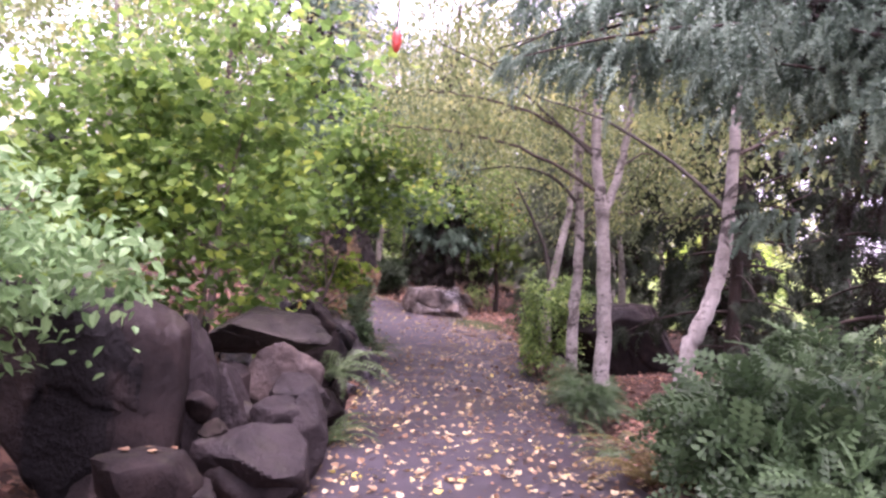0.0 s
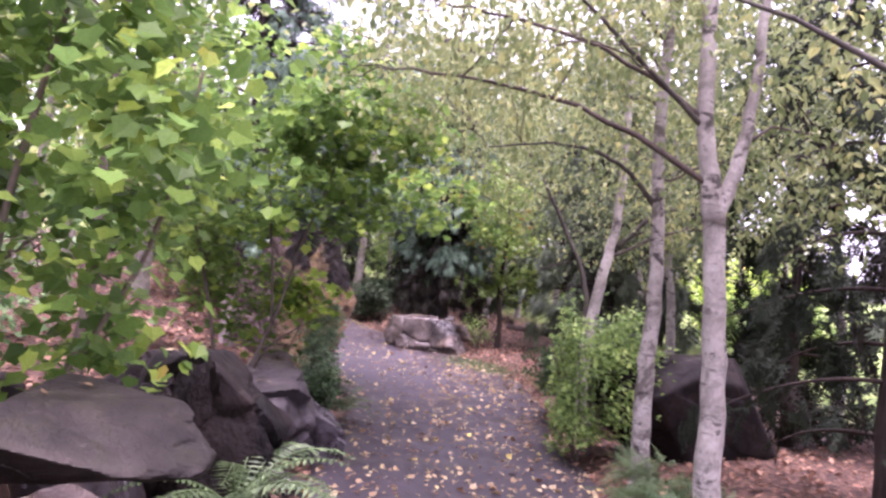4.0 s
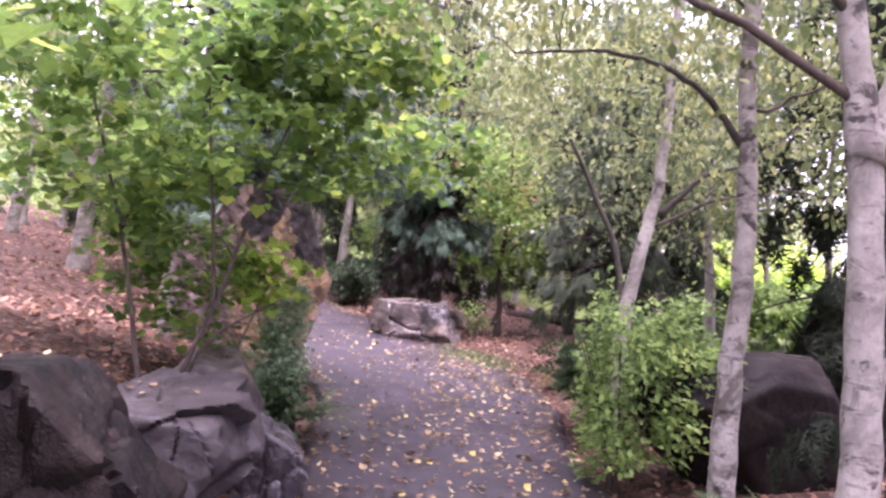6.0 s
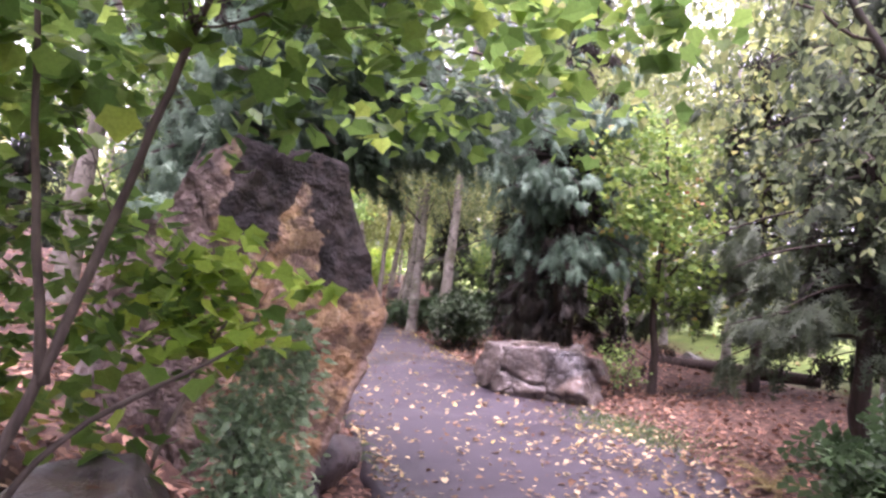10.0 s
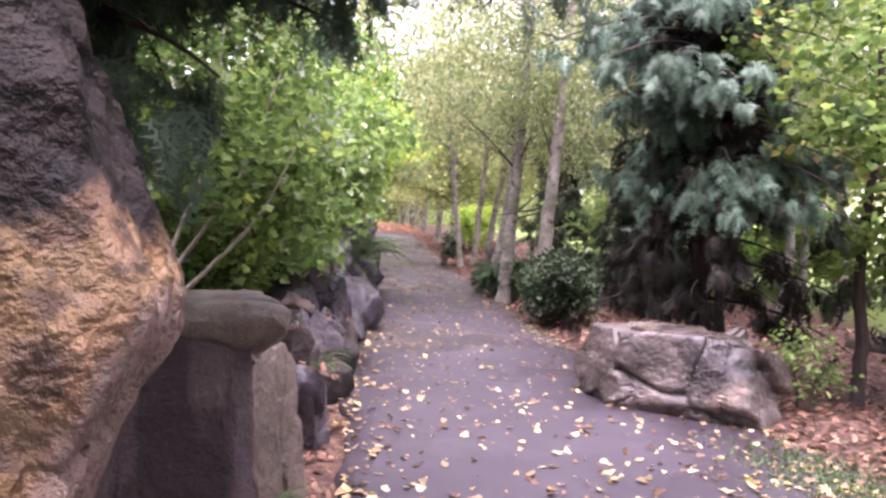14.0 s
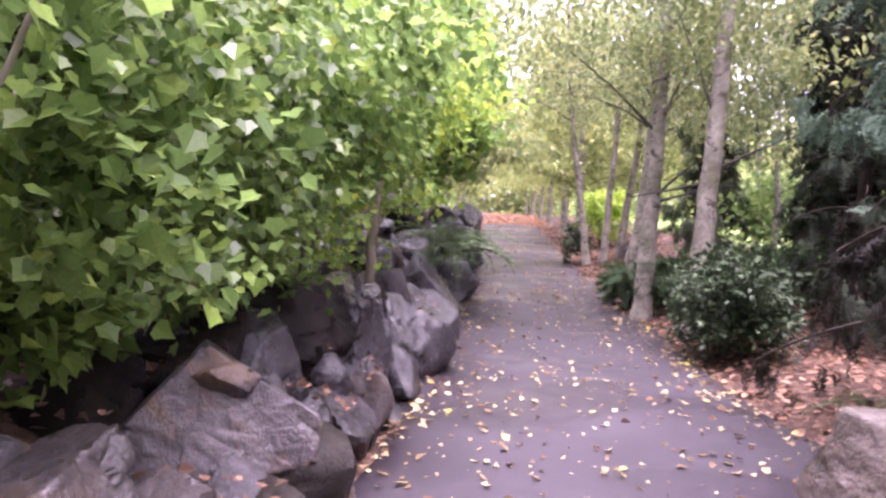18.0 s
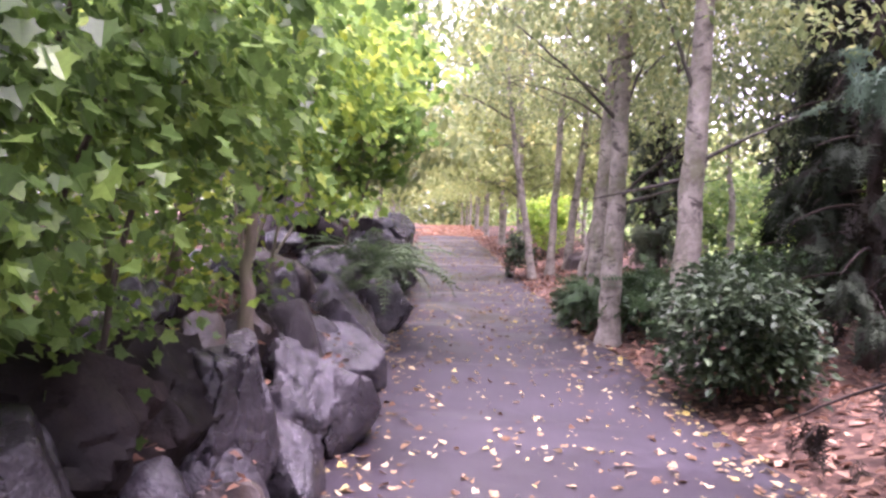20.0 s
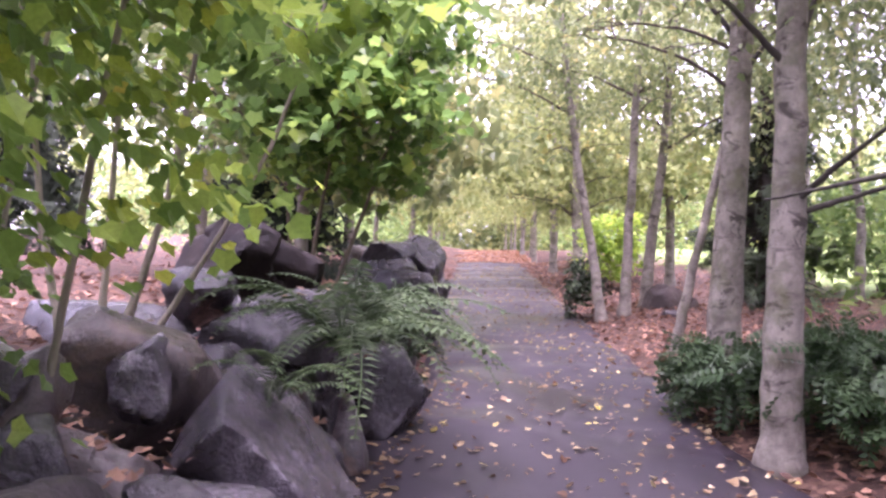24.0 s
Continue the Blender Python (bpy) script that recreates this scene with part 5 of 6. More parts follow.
plant("vine_maple", (-1.7, 11.75), [([(0, 0, 0), (0.1, 0.05, 0.6), (0.3, 0.15, 1.2), (0.42, 0.2, 1.5)], 0.014, 0.005)],
      [(0.38, 0.2, 1.42, 0.32, 0.25, 0.16), (0.2, 0.15, 1.15, 0.35, 0.25, 0.14)], 22, 9, 0.07, LOBED, (0.075, 0.11), STEM_BARK, MAPLE_LIME,
      "sprig of bright lime-green maple leaves before the standing stone", "vine maple", 154, MAPLES, 4, "stem", (-15, 20))
plant("vine_maple", (-3.3, 16.3), [([(0, 0, 0), (0.3, 0.15, 0.38), (0.6, 0.35, 0.85), (0.8, 0.5, 1.5)], 0.02, 0.006), ([(-0.05, 0.05, 0), (0.15, 0.2, 0.5), (0.38, 0.4, 1.05), (0.5, 0.6, 1.8)], 0.02, 0.006), ([(0.05, -0.03, 0), (0.16, 0.1, 0.6), (0.2, 0.3, 1.2), (0.1, 0.5, 2.1)], 0.018, 0.006), ([(-0.1, 0, 0), (-0.1, 0.2, 0.7), (-0.25, 0.4, 1.6)], 0.018, 0.006), ([(-0.2, 0.1, 0), (-0.3, 0.1, 0.6), (-0.5, 0.3, 1.5)], 0.016, 0.006)],
      [(0.35, 0.4, 1.2, 0.75, 0.45, 0.45), (0.0, 0.9, 1.0, 0.9, 0.7, 0.75), (0.65, 0.8, 0.9, 0.4, 0.4, 0.4), (-0.55, 0.35, 1.15, 0.5, 0.5, 0.35), (0.0, 1.0, 1.9, 0.9, 0.9, 0.7), (-0.7, 0.8, 1.4, 1.0, 0.8, 0.9), (-0.6, 0.4, 2.6, 1.2, 1.1, 0.6)], 360, 24, 0.12, LOBED, (0.042, 0.075), PALE_STEM, MAPLE_DEEP,
      "vine maple fanning out in pale mossy stems", "vine maple", 155, MAPLES, 14, "stem", (-35, 22))
rng = np.random.default_rng(77)
STEMS = [([(dx, dy, -0.25), (dx * 1.1 + 0.06, dy, 0.45), (dx * 1.2 + rng.uniform(0, 0.3), dy * 1.1, 1.05), (dx + rng.uniform(0.2, 0.7), dy * 1.2, 1.75)], rng.uniform(0.014, 0.03), 0.008) for dx, dy in ((0.0, 0.0), (0.2, 0.25), (-0.1, -0.35), (0.0, 0.5), (0.1, -0.5), (0.1, -0.7), (-0.15, 0.3), (0.15, 0.75))]
plant("maple_shrub", (-3.95, 18.6), STEMS,
      [(0.35, -0.2, 1.5, 1.15, 1.3, 0.45), (0.25, 0.6, 1.65, 1.2, 1.0, 0.5), (0.75, -0.3, 1.0, 0.3, 0.8, 0.3), (0.55, -0.8, 0.85, 0.35, 0.4, 0.35), (0.2, -0.3, 0.75, 0.4, 1.0, 0.45), (-0.6, -0.6, 1.4, 1.0, 0.9, 0.8), (0.05, -1.15, 0.6, 0.75, 0.4, 0.5), (0.65, 0.3, 1.9, 0.65, 1.1, 0.4), (-0.2, -0.9, 2.0, 1.2, 0.9, 0.6), (-0.5, 0.3, 0.9, 0.4, 0.9, 0.6), (0.4, -0.5, 0.95, 0.4, 0.5, 0.3), (0.7, 0.9, 1.35, 0.35, 0.5, 0.3), (0.0, 0.3, 0.5, 0.35, 0.9, 0.45)], 780, 24, 0.12, MAPLE_LEAF, (0.04, 0.068), TWIG_BARK, MAPLE_DEEP,
      "dense maple shrub hanging over the rock bank", "maple shrub", 156, MAPLES, 14, "stem", (-44, 28), 38, outward=True)
plant("maple_shrub", (-4.55, 20.6), [([(0, 0, 0), (0.1, 0, 0.8), (0.5, -0.1, 1.9)], 0.04, 0.012), ([(0.72, -0.2, -0.9), (0.71, -0.2, -0.2), (0.7, -0.2, 0.4), (0.69, -0.18, 0.8), (0.72, -0.1, 1.6), (0.6, 0.05, 2.5)], 0.058, 0.008), ([(-0.1, -0.3, 0), (0.1, -0.5, 0.8), (0.4, -0.6, 1.8)], 0.035, 0.012)],
      [(0.35, 0.0, 1.75, 0.9, 1.1, 0.6), (0.0, 0.5, 2.2, 1.2, 1.2, 0.7), (0.6, 0.4, 2.0, 0.75, 1.0, 0.6), (-0.5, -0.4, 1.3, 0.9, 0.9, 0.8), (0.5, -0.5, 1.1, 0.4, 0.5, 0.3), (0.0, -0.8, 2.0, 1.0, 1.0, 0.8), (0.35, 0.9, 1.4, 0.6, 0.6, 0.6), (0.2, -0.6, 0.75, 0.55, 0.5, 0.5), (-0.4, 0.0, 0.6, 0.6, 0.6, 0.5)], 360, 24, 0.12, LOBED, (0.036, 0.07), STEM_BARK, MAPLE_GOLD,
      "tall maple shrub in bright yellow-green leaf over the bank", "maple shrub", 157, MAPLES, 12, "stem", (-46, 20), outward=True)
plant("vine_maple", (-6.0, 23.3), [([(0, 0, 0), (0.12, 0.1, 0.5), (0.3, 0.1, 1.1), (0.6, 0, 2.2)], 0.028, 0.01), ([(-0.1, 0.05, 0), (-0.15, 0.1, 0.8), (-0.2, 0.2, 2.3)], 0.025, 0.01), ([(0.15, 0, 0), (0.4, 0.15, 0.5), (0.75, 0.3, 1.2), (1.0, 0.4, 2.0)], 0.02, 0.008), ([(-0.3, 0, 0), (-0.6, 0, 1.0), (-0.8, 0, 2.4)], 0.025, 0.01)],
      [(0.0, -0.2, 2.0, 1.2, 0.9, 0.6), (0.7, 0.2, 2.2, 1.0, 0.9, 0.6), (-0.9, -0.4, 1.9, 0.9, 0.9, 0.8), (0.4, 0, 3.0, 1.4, 1.2, 0.7)], 150, 16, 0.14, LOBED, (0.07, 0.13), PALE_STEM, MAPLE,
      "vine maple with thin pale stems over wet grey slabs", "vine maple", 158, MAPLES, 14, "stem", (-35, 22))
plant("vine_maple", (-5.0, 21.9), [([(0, 0, 0), (0.1, -0.1, 1.0), (0.35, -0.3, 2.2)], 0.017, 0.007), ([(0.1, 0.1, 0), (0.3, 0.1, 1.1), (0.7, 0.0, 2.4)], 0.016, 0.007), ([(-0.1, 0.1, 0), (-0.2, 0.2, 1.0), (0.0, 0.3, 2.3)], 0.015, 0.006)],
      [(0.5, -0.4, 2.1, 0.8, 0.8, 0.4), (0.2, 0.2, 2.5, 0.9, 0.9, 0.5), (0.6, 0.6, 2.0, 0.7, 0.7, 0.4), (-0.1, -0.9, 2.5, 0.9, 0.8, 0.5)], 90, 14, 0.13, MAPLE_LEAF, (0.08, 0.14), PALE_STEM, MAPLE_GOLD,
      "vine maple turning yellow-green above the rock bank", "vine maple", 163, MAPLES, 10, "stem", (-25, 22))
plant("vine_maple", (-5.15, 21.3), [([(0, 0, 0), (0.1, 0.1, 0.6), (0.25, 0.1, 1.4)], 0.028, 0.01), ([(-0.1, 0.1, 0), (-0.2, 0.3, 0.8), (-0.3, 0.5, 1.6)], 0.025, 0.01), ([(0.1, -0.1, 0), (0.3, -0.2, 0.6), (0.5, -0.3, 1.2)], 0.02, 0.008)],
      [(0.2, 0.0, 0.5, 0.5, 0.5, 0.6), (0.15, 0.1, 1.2, 0.65, 0.6, 0.6), (-0.6, 0.3, 0.7, 0.7, 0.7, 0.7), (-0.9, 0.9, 0.5, 0.7, 0.7, 0.5), (-0.4, 0.4, 1.6, 0.9, 0.8, 0.6)], 120, 22, 0.11, LOBED, (0.036, 0.066), PALE_STEM, MAPLE_DEEP,
      "leafy maple shrub screening the litter above the rocks", "maple shrub", 162, MAPLES, 10, "stem", (-40, 20), outward=True)
plant("vine_maple", (-6.9, 26.4), [([(0, 0, 0), (0.1, 0, 1.0), (0.4, 0, 2.5)], 0.03, 0.01), ([(0.1, 0.1, 0), (0.5, 0.2, 1.2), (0.9, 0.3, 2.4)], 0.025, 0.01), ([(-0.1, 0, 0), (-0.4, 0.2, 1.2), (-0.6, 0.2, 2.6)], 0.025, 0.01)],
      [(0.3, 0, 2.0, 1.1, 1.1, 0.7), (0.0, 0.3, 2.8, 1.5, 1.4, 0.8)], 200, 22, 0.15, LOBED, (0.09, 0.14), STEM_BARK, MAPLE,
      "vine maple with light green leaves above the rocks", "vine maple", 159, MAPLES, 10, "stem", (-35, 22))

# ---- conifers ----
rng = np.random.default_rng(170)


def ring(rng, z0, z1, n, reach, top_reach, lift=0.15):
    out = []
    for k in range(n):
        f = k / (n - 1)
        out.append((z0 + (z1 - z0) * f, (k * 137.5 + rng.uniform(-20, 20)) % 360, (reach + (top_reach - reach) * f) * rng.uniform(0.8, 1.15), lift))
    return out


def aimed(rng, z0, z1, n, az0, az1, lo, hi, lift=0.2):
    return [(rng.uniform(z0, z1), rng.uniform(az0, az1), rng.uniform(lo, hi), lift) for _ in range(n)]


conifer("cedar_tree", (0.1, 20.7), [([(0, 0, 0), (0.03, 0, 2), (0, 0, 5), (0, 0, 8.5)], 0.11, 0.03), ([(-0.3, 0.1, 0), (-0.28, 0.1, 1.6), (-0.1, 0.05, 3.4)], 0.07, 0.03), ([(0.25, -0.1, 0), (0.2, -0.1, 1.4), (0.1, 0, 3.0)], 0.06, 0.03)],
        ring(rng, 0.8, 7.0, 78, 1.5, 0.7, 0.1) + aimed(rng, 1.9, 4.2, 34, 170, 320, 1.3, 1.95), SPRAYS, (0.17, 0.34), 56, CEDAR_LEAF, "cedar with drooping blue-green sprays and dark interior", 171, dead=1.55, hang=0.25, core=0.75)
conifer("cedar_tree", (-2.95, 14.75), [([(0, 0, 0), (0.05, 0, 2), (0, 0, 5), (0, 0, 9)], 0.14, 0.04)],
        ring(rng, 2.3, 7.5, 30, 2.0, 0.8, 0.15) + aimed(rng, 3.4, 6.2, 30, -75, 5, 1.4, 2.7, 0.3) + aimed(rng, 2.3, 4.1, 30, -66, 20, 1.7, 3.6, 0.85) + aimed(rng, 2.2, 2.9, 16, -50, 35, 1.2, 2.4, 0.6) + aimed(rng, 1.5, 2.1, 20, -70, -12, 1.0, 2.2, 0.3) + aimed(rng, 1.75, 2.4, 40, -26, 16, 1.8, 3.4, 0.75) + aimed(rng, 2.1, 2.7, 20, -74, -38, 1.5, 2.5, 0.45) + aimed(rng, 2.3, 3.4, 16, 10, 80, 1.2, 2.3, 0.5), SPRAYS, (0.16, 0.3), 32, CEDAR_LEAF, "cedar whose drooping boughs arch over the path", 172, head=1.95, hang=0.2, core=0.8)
conifer("spruce_tree", (3.1, 4.5), [([(0, 0, 0), (0.03, 0, 3), (0, 0, 9)], 0.14, 0.04)],
        ring(rng, 2.2, 7, 16, 1.6, 0.8, 0.1) + aimed(rng, 2.65, 3.8, 28, 150, 235, 1.4, 3.1, 0.55), BRUSH_SPRAYS, (0.15, 0.3), 46, SPRUCE_LEAF, "spruce with grey-green boughs hanging over the path", 173, head=2.2, hang=0.4, core=1.0, droop=0.3)
# these conifers get their shaded look from dark foliage colours
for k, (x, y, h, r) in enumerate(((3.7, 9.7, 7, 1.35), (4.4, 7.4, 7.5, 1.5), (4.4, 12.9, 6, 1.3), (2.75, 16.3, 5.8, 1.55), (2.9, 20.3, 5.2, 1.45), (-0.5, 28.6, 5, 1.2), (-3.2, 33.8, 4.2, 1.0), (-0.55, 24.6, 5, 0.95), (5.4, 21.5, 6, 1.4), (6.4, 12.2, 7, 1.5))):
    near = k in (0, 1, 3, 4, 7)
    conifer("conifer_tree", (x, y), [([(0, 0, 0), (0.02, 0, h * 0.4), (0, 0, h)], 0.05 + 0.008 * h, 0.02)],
            ring(rng, 1.3 if k in (3, 4) else 0.6, h * 0.97, 60 if k in (3, 4, 7) else 42, r, r * 0.55, 0.12), SPRAYS if near else COARSE_SPRAYS, (0.24, 0.44) if near else (0.4, 0.7), (24 if k in (3, 4, 7) else 21) if near else 12, CEDAR_SHADE if k in (3, 4, 6) else DARK_CONIFER, "conifer beyond the path, its shade put into dark foliage", 180 + k, "dark conifers", hang=0.2, core=0.35)

# a red ornament hung from the spruce
bauble = thing("red_ornament", (-0.27, 3.55, 2.62), "red knobbly ornament hanging from a spruce bough", "ornament")
d, t = ball(4)
v = d * (1 + 0.22 * np.array([noise.noise(Vector(q) * 4) for q in d]))[:, None] * (0.022, 0.022, 0.056)
part("drop", mesh_of("drop", v, t, RED_PAINT, True), bauble)
part("cord", mesh_of("cord", *tube([(0, 0, 0.06), (0.004, 0, 0.2), (0, 0.01, 0.42)], [0.003, 0.003, 0.003], 5), TWIG_BARK, True), bauble)

# ---- shrubs ----
def shrub(name, x, y, rx, ry, tall, leaf, size, leaves, label, seed, count=120, per=24, category="shrub", low=0.12, spread=0.09, pitch=(-10, 30), group="", stems=5):
    rng = np.random.default_rng(seed)
    st = []
    for k in range(stems):
        a = rng.uniform(0, 6.28)
        c, s = math.cos(a), math.sin(a)
        st.append(([(c * 0.06, s * 0.06, 0), (c * rx * 0.25, s * ry * 0.25, tall * 0.4), (c * rx * 0.55, s * ry * 0.55, tall * 0.8)], 0.014, 0.004))
    blobs = [(0, 0, tall * 0.5 + low, rx, ry, tall * 0.5)]
    for k in range(5):
        a = rng.uniform(0, 6.28)
        blobs.append((math.cos(a) * rx * 0.5, math.sin(a) * ry * 0.5, tall * rng.uniform(0.3, 0.85) + low, rx * 0.5, ry * 0.5, tall * 0.28))
    return plant(name, (x, y), st, blobs, count, per, spread, leaf, size, TWIG_BARK, leaves, label, category, seed, group, 5, "stem", pitch, 35, 0.04, 0.006, outward=True)


shrub("leafy_bush", 1.55, 11.35, 0.7, 0.68, 1.5, OVAL, (0.045, 0.08), BUSH_LEAF, "rounded bush in fresh green leaf at the path's edge", 201, 260, 28)
shrub("mahonia", 2.35, 4.7, 0.72, 0.7, 0.95, MAHONIA, (0.2, 0.32), GLOSSY_LEAF, "evergreen shrub with glossy feathered leaves by the path", 202, 150, 8, pitch=(5, 30))
shrub("mahonia", 2.0, 5.5, 0.42, 0.42, 0.75, MAHONIA, (0.18, 0.28), GLOSSY_LEAF, "feathered evergreen shrub at the foot of a leaning birch", 221, 70, 8, pitch=(5, 30))
shrub("mahonia", 1.95, 3.6, 0.5, 0.55, 0.6, MAHONIA, (0.18, 0.28), GLOSSY_LEAF, "low evergreen shrub with glossy feathered leaves", 203, 70, 7, pitch=(5, 30))
shrub("mahonia", 3.0, 5.7, 0.6, 0.7, 1.1, MAHONIA, (0.2, 0.32), GLOSSY_LEAF, "evergreen shrub with feathered leaves below a leaning birch", 204, 80, 7, pitch=(5, 30))
shrub("mahonia", 2.05, 13.3, 0.6, 0.7, 1.0, MAHONIA, (0.22, 0.34), GLOSSY_LEAF, "evergreen shrub with feathered leaves beside a birch", 205, 90, 7, pitch=(5, 30))
shrub("low_shrub", 1.45, 8.1, 0.42, 0.45, 0.42, FINE_SPRAY, (0.16, 0.26), GLOSSY_LEAF, "low feathery shrub at the foot of a birch", 206, 60, 7, spread=0.08)
shrub("low_shrub", 1.75, 9.1, 0.35, 0.4, 0.4, FINE_SPRAY, (0.16, 0.26), FERN_LEAF, "low fern-like shrub between birch trunks", 207, 45, 7, spread=0.08)
shrub("evergreen_bush", -1.68, 22.95, 0.62, 0.6, 0.82, OVAL, (0.05, 0.085), HOLLY_LEAF, "dark glossy evergreen bush at the path's edge", 208, 230, 26)
shrub("evergreen_bush", -2.25, 25.5, 0.6, 0.6, 0.5, MAHONIA, (0.16, 0.26), GLOSSY_LEAF, "low evergreen bush with feathered leaves under the alders", 209, 75, 8)
shrub("evergreen_bush", -3.15, 26.1, 0.4, 0.5, 0.45, MAHONIA, (0.14, 0.24), GLOSSY_LEAF, "low feathered evergreen bush between alder trunks", 210, 55, 8)
shrub("evergreen_bush", -1.2, 26.4, 0.8, 0.7, 0.8, OVAL, (0.06, 0.1), GLOSSY_LEAF, "spreading evergreen bush beyond the alders", 211, 130, 22)
shrub("evergreen_bush", -5.75, 31.7, 0.4, 0.45, 0.8, OVAL, (0.06, 0.1), HOLLY_LEAF, "dark bush at the foot of the alders up the path", 212, 90, 20)
shrub("variegated_shrub", -1.3, 12.1, 0.2, 0.2, 1.15, OVAL, (0.035, 0.06), MINT_LEAF, "narrow shrub with small pale green leaves beside the rocks", 213, 130, 26, spread=0.06)
shrub("ivy_shrub", -1.2, 11.7, 0.24, 0.3, 0.5, OVAL, (0.04, 0.07), GLOSSY_LEAF, "dark leafy shrub growing between rocks", 214, 60, 24, spread=0.06)
shrub("ivy_shrub", -3.55, 17.3, 0.5, 0.4, 0.55, BROAD, (0.06, 0.1), MAPLE_DEEP, "broad-leaved ivy spilling on to the litter", 219, 70, 12, spread=0.08)
shrub("leafy_bush", 0.95, 19.3, 0.28, 0.3, 0.55, OVAL, (0.04, 0.07), BUSH_LEAF, "small bush beside the grey boulder", 215, 30, 14)
shrub("evergreen_bush", -5.45, 25.5, 0.45, 0.5, 0.9, OVAL, (0.05, 0.08), HOLLY_LEAF, "dark shrub growing out of the rock bank", 216, 90, 22)
shrub("yellow_shrub", -6.0, 35.5, 0.7, 0.7, 1.3, OVAL, (0.09, 0.14), MAPLE_LIME, "yellowing shrub beside the upper path", 217, 90, 20)
for k, (x, y, r, h) in enumerate(((2.6, 30, 1.6, 1.7), (0.8, 33, 1.8, 2.0), (5.5, 28, 1.8, 1.8), (-1.2, 36, 1.8, 2.2), (9, 26, 2.0, 2.2), (13, 34, 2.6, 2.8), (7.5, 20.5, 1.3, 1.3))):
    shrub("lawn_shrub", x, y, r, r, h, DIAMOND, (0.14, 0.24), (BUSH_LEAF, MAPLE_LIME, FAR_LEAF)[k % 3], "sunlit yellow-green shrub on the far grass", 220 + k, 120, 22, spread=0.25, group="shrubs on the grass")

# small maple by the boulder on the right
plant("small_maple", (1.42, 19.75), [([(0, 0, 0), (0.02, 0, 0.6), (-0.03, 0, 1.4), (0.05, 0.05, 2.6), (0.0, 0.1, 4.0)], 0.07, 0.02), ([(0.0, 0, 1.5), (0.3, -0.2, 2.0), (0.6, -0.3, 2.6)], 0.025, 0.008)],
      [(0.1, -0.1, 2.2, 0.9, 0.9, 0.7), (-0.2, 0, 3.2, 1.0, 1.0, 0.8), (0.2, 0, 1.4, 0.6, 0.6, 0.35)], 120, 22, 0.13, LOBED, (0.06, 0.1), CEDAR_BARK, RED_MAPLE,
      "small dark-trunked maple with green and reddish leaves", "maple tree", 160, limbs=10, pitch=(-30, 22))

# ---- trees that close the view between path and grass ----
for k, (x, y, h, w, low) in enumerate(((3.4, 14.6, 8, 2.2, 2.2), (5.0, 17.5, 8, 2.6, 2.2), (3.0, 22.5, 8, 2.3, 2.6), (1.6, 25.5, 8, 2.4, 2.2), (5.2, 25, 9, 2.8, 2.4), (0.6, 30, 9, 2.8, 2.0), (3.6, 32, 9, 3.0, 2.2), (7.5, 22, 8, 2.6, 2.6), (-1.8, 34, 9, 2.8, 2.4), (7.5, 14.5, 8, 2.4, 3.0), (0.3, 27.2, 8, 2.4, 2.2), (2.3, 28.5, 8, 2.6, 2.2), (4.3, 19.5, 8, 2.2, 2.4), (6.5, 17.5, 10.5, 2.8, 3.4), (5.6, 14.0, 10, 2.4, 4.2), (2.6, 26.5, 11, 2.8, 3.6), (0.9, 28.8, 11.5, 2.8, 4.0), (4.6, 29.5, 11.5, 3.0, 3.4), (-1.0, 31.0, 11.5, 2.8, 3.4), (0.2, 35.0, 12.5, 3.2, 3.2), (-2.4, 37.5, 12.5, 3.0, 3.6), (2.0, 37.0, 12, 3.2, 3.0))):
    plant("birch_tree", (x, y), [([(0, 0, 0), (0.05, 0, 1.2), (-0.05, 0.1, 3), (0.1, 0.2, h)], 0.09, 0.025)],
          [(0, 0, low + (h - low) * 0.42, w, w, (h - low) * 0.4), (-0.7, -0.4, low + 0.5, w * 0.7, w * 0.7, 0.8)], 150 if k > 1 else 330, 26, 0.24, DIAMOND if k > 1 else OVAL, (0.1, 0.17) if k > 1 else (0.055, 0.095), BIRCH_BARK, GREY_LEAF if k < 2 or k in (10, 13, 14) or k > 17 else BIRCH_LEAF if k % 3 else FAR_LEAF,
          "birch with yellowing crown standing back from the path", "birch tree", 600 + k, "birches back from the path", 8, limb_bark=TWIG_BARK, pitch=(-40, 28))

# ---- ferns ----
def frond_mesh(name, material, pairs=20, arch=0.55, seed=0):
    """One sword-fern frond of unit length, arching out along +y."""
    rng = np.random.default_rng(seed)
    s = np.linspace(0, 1, pairs + 2)
    ang = np.radians(62) - np.cumsum(np.full(pairs + 2, np.radians(62 + 55 * arch) / (pairs + 2)))
    step = 1.0 / (pairs + 1)
    y, z = np.concatenate([[0], np.cumsum(np.cos(ang) * step)])[:-1], np.concatenate([[0], np.cumsum(np.sin(ang) * step)])[:-1]
    spine = np.stack([0.02 * np.sin(s * 5 + seed), y, z], -1)
    pieces = [tube(spine, np.linspace(0.007, 0.002, len(s)), 4)]
    for k in range(2, pairs + 2):
        f = s[k]
        w = 0.15 * min(1, f * 5) * (1.04 - f) ** 0.6
        for side in (-1, 1):
            b = spine[k]
            tip = b + (side * w, 0.25 * w + rng.normal(0, 0.006), -0.22 * w + rng.normal(0, 0.008))
            mid = (b + tip) / 2
            pieces.append((np.array([b, mid + (0, 0.016, 0.008), tip, mid - (0, 0.016, -0.004)]), np.array([(0, 1, 2), (0, 2, 3)])))
    return mesh_of(name, *join(pieces), material)


